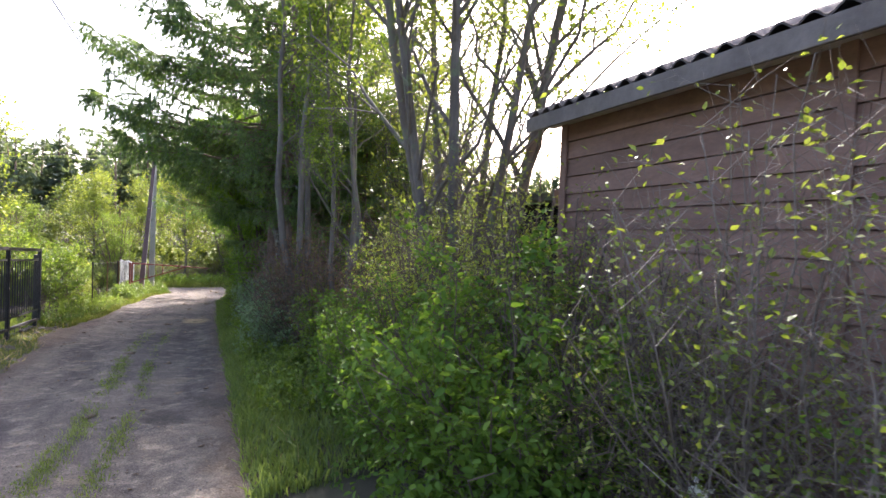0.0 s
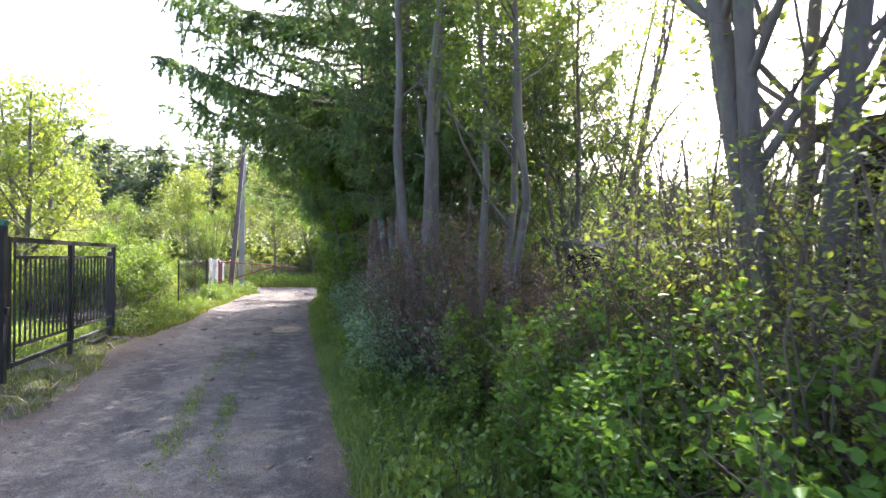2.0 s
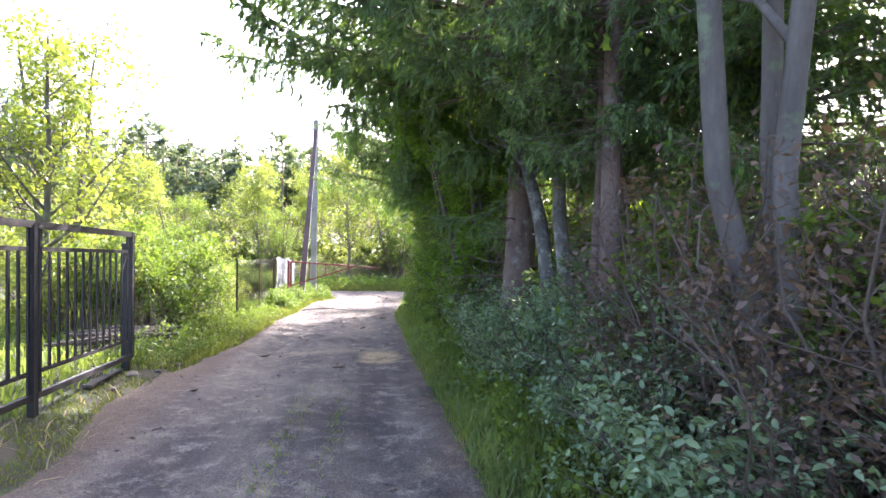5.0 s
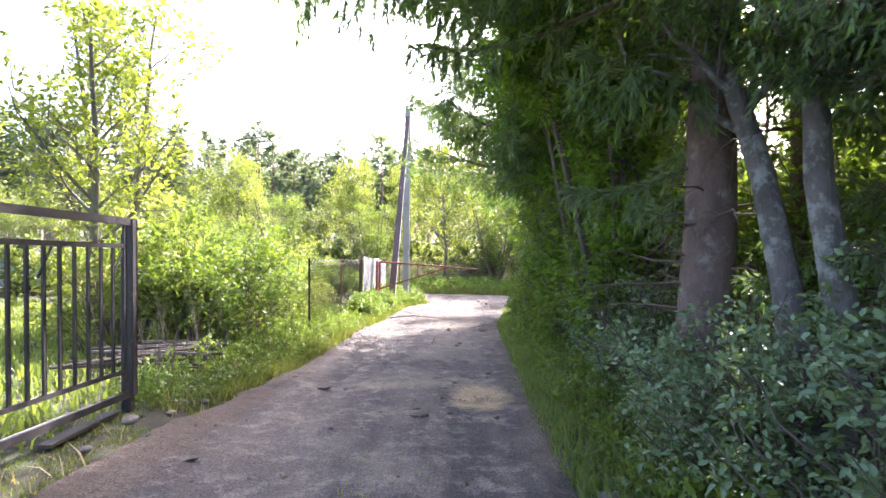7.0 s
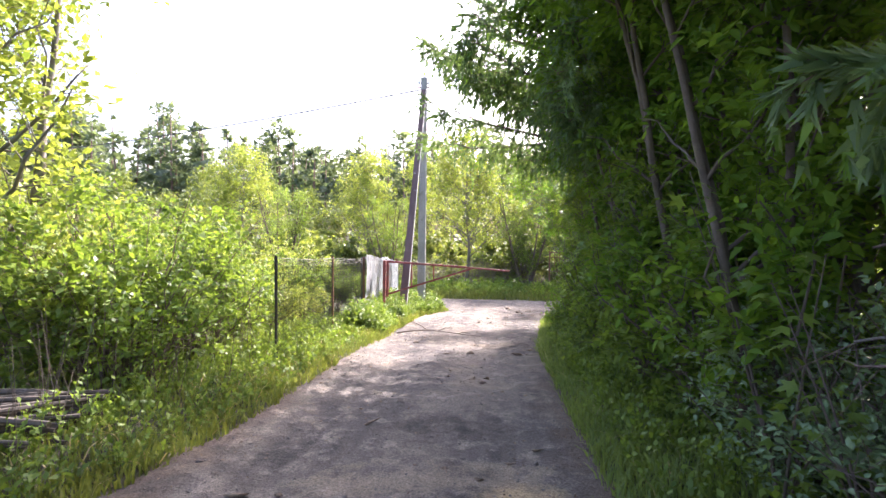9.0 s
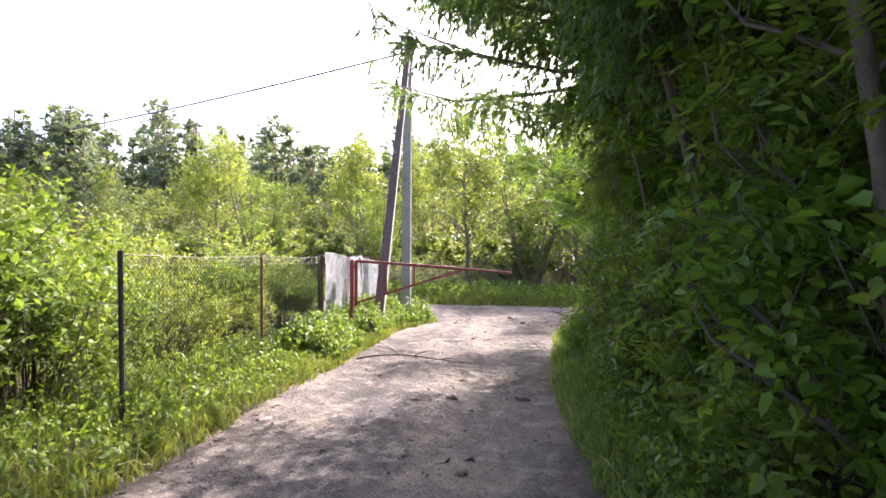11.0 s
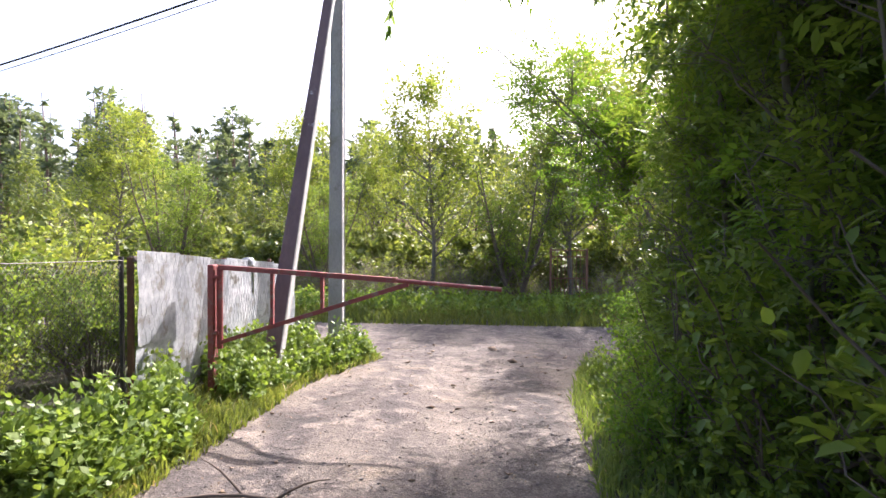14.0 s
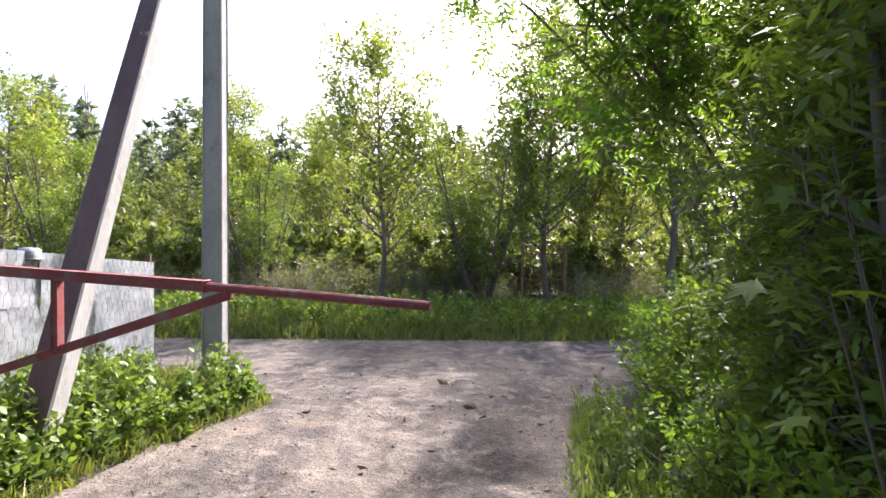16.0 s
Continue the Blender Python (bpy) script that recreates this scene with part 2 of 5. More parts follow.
M_GRASS = leaf_mat("grass_blades", (0.065, 0.092, 0.025), (0.165, 0.19, 0.05), 0.45, 0.3, 0.7)
M_VERGE = leaf_mat("lush_verge_blades", (0.066, 0.105, 0.03), (0.18, 0.235, 0.072), 0.45, 0.3, 0.9)
M_LAWN = leaf_mat("sunlit_lawn", (0.09, 0.135, 0.035), (0.20, 0.25, 0.07), 0.45, 0.3, 0.7)
M_STRAW = leaf_mat("dry_straw", (0.20, 0.16, 0.09), (0.38, 0.32, 0.18), 0.3)
M_PETAL = leaf_mat("white_petals", (0.5, 0.5, 0.46), (0.6, 0.6, 0.56), 0.3, 0.2)
M_NETTLE = leaf_mat("nettle_leaves", (0.07, 0.125, 0.025), (0.175, 0.24, 0.055), 0.42, 0.5, 1.5)

M_SOIL = solid_mat("grassy_soil", (0.05, 0.048, 0.028), (0.10, 0.09, 0.05), 1.6, 0.95, bump=1.0, grain=70.0, spots=(0.065, 0.085, 0.028), spot_scale=5.0, spot_cut=(0.5, 0.6), depth=0.03)


def gravel_mat():
    m, nt, add, out = material("gravel_and_dust")
    tc = add("TexCoord")
    at = tc.outputs["Object"]
    broad, mid, fine = noise_of(nt, add, at, 0.55, 4.0), noise_of(nt, add, at, 5.0, 5.0, 0.7), noise_of(nt, add, at, 70.0, 4.0, 0.75)
    tracks = noise_of(nt, add, at, 1.6, 4.0, 0.6, (1.0, 0.16, 1.0))
    col = mixed(nt, ramp(nt, broad, (0.35, 0.0), (0.65, 1.0)), (0.158, 0.135, 0.113), (0.242, 0.205, 0.165))
    col = mixed(nt, ramp(nt, tracks, (0.45, 0.0), (0.60, 0.85)), col, (0.085, 0.075, 0.07))
    col = mixed(nt, ramp(nt, mid, (0.50, 0.0), (0.66, 0.8)), col, (0.34, 0.285, 0.235))
    dirt = noise_of(nt, add, at, 0.9, 5.0, 0.7)
    pos = add("SeparateXYZ")
    nt.links.new(at, pos.inputs[0])
    wander = noise_of(nt, add, at, 2.2, 5.0, 0.65)

    def calc(op, a, b):
        nd = nt.nodes.new("ShaderNodeMath")
        nd.operation = op
        for k, v in enumerate((a, b)):
            if isinstance(v, bpy.types.NodeSocket):
                nt.links.new(v, nd.inputs[k])
            else:
                nd.inputs[k].default_value = v
        return nd.outputs[0]
    off = calc("ABSOLUTE", calc("ADD", pos.outputs[0], 1.12), 0.0)
    edge_soil = ramp(nt, calc("ADD", calc("MULTIPLY", off, 0.5), calc("MULTIPLY", wander, 0.45)), (0.76, 0.0), (0.88, 0.75))
    edge_soil = calc("MULTIPLY", edge_soil, ramp(nt, calc("MULTIPLY", pos.outputs[1], 0.04), (0.68, 1.0), (0.82, 0.0)))
    col = mixed(nt, edge_soil, col, (0.15, 0.11, 0.08))
    sx, sy = calc("ADD", pos.outputs[0], 0.28), calc("MULTIPLY", calc("ADD", pos.outputs[1], -14.45), 0.62)
    far_off = calc("SQRT", calc("ADD", calc("MULTIPLY", sx, sx), calc("MULTIPLY", sy, sy)), 0.0)
    col = mixed(nt, ramp(nt, calc("ADD", far_off, calc("MULTIPLY", wander, 0.5)), (0.48, 0.9), (0.62, 0.0)), col, (0.52, 0.39, 0.22))
    # a blotchy dark brown patch round (-0.3, 20.35), wider across than along
    mx, my = calc("MULTIPLY", calc("ADD", pos.outputs[0], 0.3), 0.55), calc("ADD", pos.outputs[1], -20.35)
    patch_off = calc("SQRT", calc("ADD", calc("MULTIPLY", mx, mx), calc("MULTIPLY", my, my)), 0.0)
    blot = noise_of(nt, add, at, 6.0, 5.0, 0.75)
    col = mixed(nt, ramp(nt, calc("ADD", calc("MULTIPLY", patch_off, 0.6), blot), (0.62, 0.85), (0.78, 0.0)), col, (0.045, 0.036, 0.03))
    col = mixed(nt, ramp(nt, dirt, (0.58, 0.0), (0.66, 0.6)), col, (0.33, 0.265, 0.19))
    col = mixed(nt, ramp(nt, dirt, (0.34, 0.75), (0.46, 0.0)), col, (0.06, 0.054, 0.05))
    col = mixed(nt, 0.75, col, ramp(nt, fine, (0.33, 0.22), (0.67, 1.15)), "MULTIPLY")
    vo = add("TexVoronoi", Scale=105.0)
    nt.links.new(at, vo.inputs["Vector"])
    col = mixed(nt, 0.55, col, ramp(nt, vo.outputs["Color"], (0.1, 0.55), (0.9, 1.25)), "MULTIPLY")
    p = add("BsdfPrincipled", Roughness=0.92)
    p.inputs["Specular IOR Level"].default_value = 0.25
    nt.links.new(col, p.inputs["Base Color"])
    b1, b2 = add("Bump", Strength=0.6, Distance=0.008), add("Bump", Strength=0.9, Distance=0.06)
    nt.links.new(vo.outputs["Distance"], b1.inputs["Height"])
    nt.links.new(mid, b2.inputs["Height"])
    nt.links.new(b2.outputs[0], b1.inputs["Normal"])
    nt.links.new(b1.outputs[0], p.inputs["Normal"])
    nt.links.new(p.outputs[0], out.inputs[0])
    return m


M_GRAVEL = gravel_mat()
M_STONE = solid_mat("grey_stone", (0.13, 0.115, 0.10), (0.24, 0.21, 0.185), 6.0, 0.9, bump=0.7, piece=0.35)

# ---- the ground and the lane ----
LEFT_Y, LEFT_X = [-20, 4, 9, 10.6, 12, 13.2, 14.5, 16.5, 18.8, 20.5, 22, 24.2, 25.8, 27.2, 28], [-2.65, -2.62, -2.5, -2.55, -2.92, -2.85, -2.64, -2.46, -2.45, -2.28, -2.2, -2.1, -1.5, -2.6, -5]
RIGHT_Y, RIGHT_X = [-20, 4, 14, 20, 24, 26, 27.2, 28], [0.35, 0.33, 0.28, 0.36, 0.85, 1.45, 2.8, 5]


def left_edge(y):
    return np.interp(y, LEFT_Y, LEFT_X)


def right_edge(y):
    return np.interp(y, RIGHT_Y, RIGHT_X)


def wave(x, y, s, seed=0.0):
    return (np.sin(x * s + seed) * np.cos(y * s * 0.83 + 1.7 * seed) + 0.5 * np.sin(x * s * 2.3 + y * s * 1.9 + seed * 3)) / 1.5


def slope(y):
    return np.interp(y, [-40, -6, 28, 36, 80, 900], [0.35, 0.3, -1.4, -1.6, -1.6, -1.6])


def lane_depth(x, y):
    """How far a place lies inside the gravel, in metres; under 0 outside."""
    lane = np.minimum(x - left_edge(y), right_edge(y) - x)
    lane = np.where(y > 28, -9.0, lane)
    cross = np.minimum(y - 27.2, 29.7 - y)
    return np.maximum(lane, cross)


def ground_z(x, y):
    x, y = np.asarray(x, float), np.asarray(y, float)
    d = lane_depth(x, y)
    bank = np.clip(-d / 0.7, 0, 1)
    return slope(y) + bank * 0.09 + 0.03 * wave(x, y, 2.1) * bank - np.clip(d / 0.15, 0, 1) * 0.07


def gz(x, y):
    return float(ground_z(x, y))


def grid(xs, ys, zf):
    X, Y = np.meshgrid(xs, ys)
    V = np.stack([X, Y, zf(X, Y)], -1).reshape(-1, 3)
    n, m = len(xs), len(ys)
    i = np.arange(n * m).reshape(m, n)
    return V, np.stack([i[:-1, :-1], i[:-1, 1:], i[1:, 1:], i[1:, :-1]], -1).reshape(-1, 4)


far = np.array([12.0, 16, 22, 30, 45, 70, 110, 180, 300, 500, 900])
xs = np.concatenate([-far[::-1], np.arange(-10, -4, 0.5), np.arange(-4, 3, 0.1), np.arange(3, 10.1, 0.5), far])
ys = np.concatenate([-far[::-1] - 4, np.arange(-15, 0, 0.6), np.arange(0, 33, 0.12), np.arange(33, 46, 0.8), far[3:] + 18])
V, F = grid(xs, ys, ground_z)
tagged(new("ground", mesh_of("ground", V, F, M_SOIL, True)), "grassy brown soil of verges and gardens", "ground", kind="structure")


def road_z(x, y, d):
    ruts = -0.03 * (np.exp(-((x + 0.35) / 0.28) ** 2) + np.exp(-((x + 1.75) / 0.3) ** 2)) * np.clip((27 - y) / 3, 0, 1)
    bumps = 0.016 * wave(x, y, 3.3, 0.4) + 0.011 * wave(x, y, 9.7, 2.0) + 0.006 * wave(x, y, 23.0, 5.0)
    return slope(y) + 0.012 + ruts + bumps - np.clip((0.0 - d - 0.10 * wave(x, y, 2.9, 1.5) - 0.05 * wave(x, y, 9.1)) / 0.3, 0, 1) * 0.1


ys = np.arange(-18, 27.9, 0.09)
u = np.linspace(-0.12, 1.12, 50)
X = left_edge(ys)[:, None] + (right_edge(ys) - left_edge(ys))[:, None] * u
X = X + 0.10 * wave(X, ys[:, None] + 0 * X, 1.9, 3.0) * np.abs(2 * u - 1) ** 3
Y = np.repeat(ys[:, None], len(u), 1)
edge = np.minimum(X - left_edge(Y), right_edge(Y) - X)
Z = road_z(X, Y, edge)
i = np.arange(X.size).reshape(X.shape)
lane = (np.stack([X, Y, Z], -1).reshape(-1, 3), np.stack([i[:-1, :-1], i[:-1, 1:], i[1:, 1:], i[1:, :-1]], -1).reshape(-1, 4))
xc = np.concatenate([-far[:8][::-1], np.arange(-11, 11.1, 0.15), far[:8]])
cross = grid(xc, np.arange(26.9, 30.05, 0.12), lambda x, y: slope(y) + 0.004 + 0.012 * wave(x, y, 2.7, 1.0) + 0.005 * wave(x, y, 8.1) - np.clip((0.15 - np.minimum(y - 27.2, 29.7 - y)) / 0.3, 0, 1) * 0.1)
V, F = join(lane, cross)
tagged(new("road", mesh_of("road", V, F, M_GRAVEL, True)), "dusty grey gravel lane with wheel ruts", "road", kind="structure")


def scatter(n, x0, x1, y0, y1, keep=None):
    x, y = rng.uniform(x0, x1, n), rng.uniform(y0, y1, n)
    if keep is not None:
        ok = keep(x, y)
        x, y = x[ok], y[ok]
    return np.stack([x, y, ground_z(x, y)], -1)


def on_road(n, x0, x1, y0, y1):
    x, y = rng.uniform(x0, x1, n), rng.uniform(y0, y1, n)
    d = np.minimum(x - left_edge(y), right_edge(y) - x)
    ok = d > 0.02
    x, y, d = x[ok], y[ok], d[ok]
    return np.stack([x, y, road_z(x, y, d)], -1)


# loose pebbles: squashed octahedra pressed into the gravel
P = np.concatenate([on_road(8000, -2.6, 1.6, 1, 28), on_road(6000, -2.4, 1.0, 14, 27)])
s = rng.gamma(1.4, 0.0032, len(P)) + 0.002
oct_v = np.array([(1, 0, 0), (0, 1, 0), (-1, 0, 0), (0, -1, 0), (0, 0, 0.45), (0, 0, -0.5)], float)
oct_f = np.array([(0, 1, 4), (1, 2, 4), (2, 3, 4), (3, 0, 4), (1, 0, 5), (2, 1, 5), (3, 2, 5), (0, 3, 5)])
V = P[:, None] + (oct_v[None] + rng.normal(size=(len(P), 6, 3)) * 0.22) * s[:, None, None]
F = (oct_f[None] + 6 * np.arange(len(P))[:, None, None]).reshape(-1, 3)
tagged(new("pebbles", mesh_of("pebbles", V, F, M_STONE)), "small grey pebbles loose on the gravel lane", "pebbles", kind="stuff")


# fallen leaves, bark crumbs and chips, thickest along the edges of the lane
M_LITTER = solid_mat("dead_leaf_litter", (0.07, 0.045, 0.03), (0.30, 0.22, 0.14), 40.0, 0.9, bump=0.2)
P = on_road(16000, -2.6, 1.8, 1, 28)
d = np.minimum(P[:, 0] - left_edge(P[:, 1]), right_edge(P[:, 1]) - P[:, 0])
P = P[rng.random(len(P)) < 0.12 + 0.88 * np.exp(-d / 0.22)]
V, F = leaf_set(P + (0, 0, 0.008), 0.024, 0.6, 0.05, 3.0, 0.2)
tagged(new("leaf_litter", mesh_of("leaf_litter", V, F, M_LITTER)), "brown dead leaves and bark crumbs on the gravel", "leaf litter", kind="stuff")
P = on_road(260, -2.3, 1.2, 3, 27.5)
s = rng.gamma(2.0, 0.008, len(P)) + 0.008
V = P[:, None] + (0, 0, 0.004) + (oct_v[None] * (1.3, 0.7, 0.7) + rng.normal(size=(len(P), 6, 3)) * 0.3) * s[:, None, None]
F = (oct_f[None] + 6 * np.arange(len(P))[:, None, None]).reshape(-1, 3)
tagged(new("dirt_clods", mesh_of("dirt_clods", V, F, M_LITTER)), "dark clods and bark chips strewn over the lane", "clods", kind="stuff")


# ---- grass ----
def blades(P, h, width=0.007, lean=0.45):
    n = len(P)
    H = h * rng.uniform(0.45, 1.3, n)
    an = rng.uniform(0, 2 * np.pi, n)
    b = np.stack([np.cos(an), np.sin(an), 0 * an], -1)
    off = rng.normal(size=(n, 3)) * (1, 1, 0) * lean * H[:, None]
    w = (width * rng.uniform(0.6, 1.4, n))[:, None]
    mid = P + off * 0.35 + np.array([0, 0, 1]) * H[:, None] * 0.6
    tip = P + off + np.array([0, 0, 1]) * (H * 0.95)[:, None]
    V = np.stack([P - b * w - (0, 0, 0.02), P + b * w - (0, 0, 0.02), mid + b * w * 0.8, tip, mid - b * w * 0.8], 1).reshape(-1, 3)
    i = 5 * np.arange(n)[:, None]
    return V, np.concatenate([np.concatenate([i + 0, i + 1, i + 2, i + 4], 1), np.concatenate([i + 4, i + 2, i + 3, i + 3], 1)])


def grass(name, P, h, mat, label, width=0.007, lean=0.45):
    n = len(P)
    V, F = blades(P, h, width, lean)
    tri = np.concatenate([F[:n][:, [0, 1, 2]], F[:n][:, [0, 2, 3]], F[n:][:, [0, 1, 2]]])
    tagged(new(name, mesh_of(name, V, tri, mat)), label, "grass", kind="stuff")


def patchy(x, y, cut=0.0, s=1.1):
    return wave(x, y, s, 4.0) + 0.7 * wave(x, y, s * 3.7, 1.0) > cut


def verge(x, y):
    return (lane_depth(x, y) < 0.06) & (patchy(x, y, -0.75, 1.7) | (lane_depth(x, y) < -0.25))


grass("gate_moss_grass", scatter(15000, -3.3, -2.2, 3, 14, lambda x, y: verge(x, y) & patchy(x, y, -0.3, 1.3)), 0.035, M_GRASS, "worn mossy grass before the gate", 0.005, 0.7)
grass("verge_grass", np.concatenate([scatter(14000, -3.4, -1.4, 13.5, 27, verge), scatter(12000, -2.9, -1.8, 14, 26.5, verge)]), 0.11, M_GRASS, "short green grass along the garden fence")
grass("hedge_grass", np.concatenate([scatter(26000, 0.25, 1.4, 3.5, 26.5, verge), scatter(9000, 0.2, 0.75, 3.5, 26.5, lambda x, y: lane_depth(x, y) < 0.08)]), 0.13, M_VERGE, "lush green grass at the foot of the hedge")
grass("bank_grass", np.concatenate([scatter(18000, -14, 10, 29.6, 34), scatter(8000, -14, 10, 29.4, 30.6)]), 0.24, M_GRASS, "tall lush grass on the far bank of the road", 0.012)
grass("meadow_grass", scatter(30000, -13, -3.3, 6, 22), 0.15, M_LAWN, "mown sunlit lawn behind the metal gate", 0.014)
grass("sunny_grass", scatter(9000, -3.0, -1.3, 20.5, 26.8, lambda x, y: (lane_depth(x, y) < 0.03) & (lane_depth(x, y) > -0.34)), 0.085, M_LAWN, "yellow-green grass edging the sunlit lane", 0.005)
grass("dry_grass", np.concatenate([scatter(1500, -3.4, -1.5, 3, 26, verge), scatter(700, 0.3, 1.4, 4, 26, verge)]), 0.13, M_STRAW, "withered straw lying between the green blades", 0.005, 1.1)
ridge = on_road(80000, -1.5, -0.4, 0, 14)
bend = 0.05 * np.sin(ridge[:, 1] * 0.8)
strip = (np.exp(-((ridge[:, 0] + 1.08 + bend) / 0.09) ** 2) + 0.8 * np.exp(-((ridge[:, 0] + 0.72 + bend) / 0.07) ** 2)) * np.clip(0.55 + 0.8 * wave(ridge[:, 0], ridge[:, 1], 2.3) + 0.6 * wave(ridge[:, 0], ridge[:, 1], 9.0), 0.03, 1)
ridge = ridge[(rng.random(len(ridge)) < strip) & (rng.random(len(ridge)) < np.clip((13 - ridge[:, 1]) / 8, 0, 1))]
grass("ridge_grass", ridge, 0.03, M_LAWN, "thin worn grass between the wheel ruts", 0.0035, 0.9)

# ---- things made by people ----
M_PLANK = solid_mat("brown_stained_planks", (0.25, 0.145, 0.105), (0.38, 0.235, 0.18), 2.0, 0.8, bump=0.5, grain=14.0, stretch=(0.12, 1, 2.5), piece=0.3, depth=0.006)
M_DARK_WOOD = solid_mat("blackened_planks", (0.018, 0.014, 0.012), (0.045, 0.036, 0.031), 2.0, 0.9, bump=0.6, grain=14.0, stretch=(1, 1, 0.2), piece=0.35)
M_FASCIA = solid_mat("grey_weathered_board", (0.15, 0.13, 0.12), (0.26, 0.23, 0.21), 3.0, 0.85, bump=0.4, grain=20.0, stretch=(0.2, 1, 1))
M_ROOF = solid_mat("dark_corrugated_roofing", (0.07, 0.06, 0.06), (0.13, 0.11, 0.105), 3.0, 0.8, bump=0.3)
M_SOFFIT = solid_mat("pale_painted_boards", (0.50, 0.44, 0.38), (0.66, 0.60, 0.54), 3.0, 0.75, grain=12.0, stretch=(0.15, 1, 1))
M_BLACK = solid_mat("worn_black_paint", (0.022, 0.02, 0.022), (0.05, 0.042, 0.042), 6.0, 0.55, bump=0.25, grain=60.0, spots=(0.14, 0.07, 0.045), spot_scale=9.0, spot_cut=(0.6, 0.72))
M_RED = solid_mat("faded_red_paint", (0.20, 0.035, 0.035), (0.32, 0.085, 0.075), 5.0, 0.7, bump=0.3, grain=50.0, spots=(0.19, 0.13, 0.11), spot_scale=9.0, spot_cut=(0.52, 0.66))
M_RUST = solid_mat("rusted_iron", (0.13, 0.06, 0.035), (0.26, 0.13, 0.075), 8.0, 0.85, bump=0.5, grain=60.0)
M_WIRE = solid_mat("dull_zinc_wire", (0.06, 0.055, 0.05), (0.14, 0.125, 0.11), 9.0, 0.55, 0.6, bump=0.1)
M_SHEET = solid_mat("pale_zinc_sheet", (0.27, 0.305, 0.325), (0.62, 0.64, 0.65), 3.5, 0.5, 0.15, bump=0.3, grain=14.0, spots=(0.17, 0.165, 0.14), spot_scale=4.5, spot_cut=(0.54, 0.62), piece=0.45)
M_CONCRETE = solid_mat("weathered_concrete", (0.30, 0.30, 0.28), (0.46, 0.45, 0.42), 3.0, 0.9, bump=0.5, grain=55.0, stretch=(1, 1, 0.3), spots=(0.24, 0.24, 0.20), spot_scale=5.0)
M_PROP = solid_mat("reddish_weathered_prop", (0.115, 0.068, 0.064), (0.19, 0.125, 0.118), 3.0, 0.85, bump=0.5, grain=30.0, stretch=(1, 1, 0.12), spots=(0.50, 0.47, 0.45), spot_scale=3.0, spot_cut=(0.62, 0.7))
M_GLAZE = solid_mat("white_glazed_ceramic", (0.7, 0.7, 0.68), (0.82, 0.82, 0.8), 5.0, 0.2, bump=0.05)
M_CABLE = solid_mat("black_cable", (0.02, 0.02, 0.022), (0.05, 0.05, 0.05), 4.0, 0.6, bump=0.1)
M_LOG = solid_mat("grey_split_poles", (0.07, 0.055, 0.042), (0.15, 0.125, 0.10), 5.0, 0.9, bump=0.6, grain=30.0, stretch=(1, 1, 0.2), piece=0.5)


def tube_bm(points, r, sides=8):
    P = np.array([points], float)
    V, F = tubes(P, np.full(P.shape[:2], r), sides)
    bm = bmesh.new()
    vs = [bm.verts.new(v) for v in V]
    for f in F:
        bm.faces.new([vs[j] for j in f])
    bm.faces.new(vs[:sides][::-1])
    bm.faces.new(vs[-sides:])
    return bm


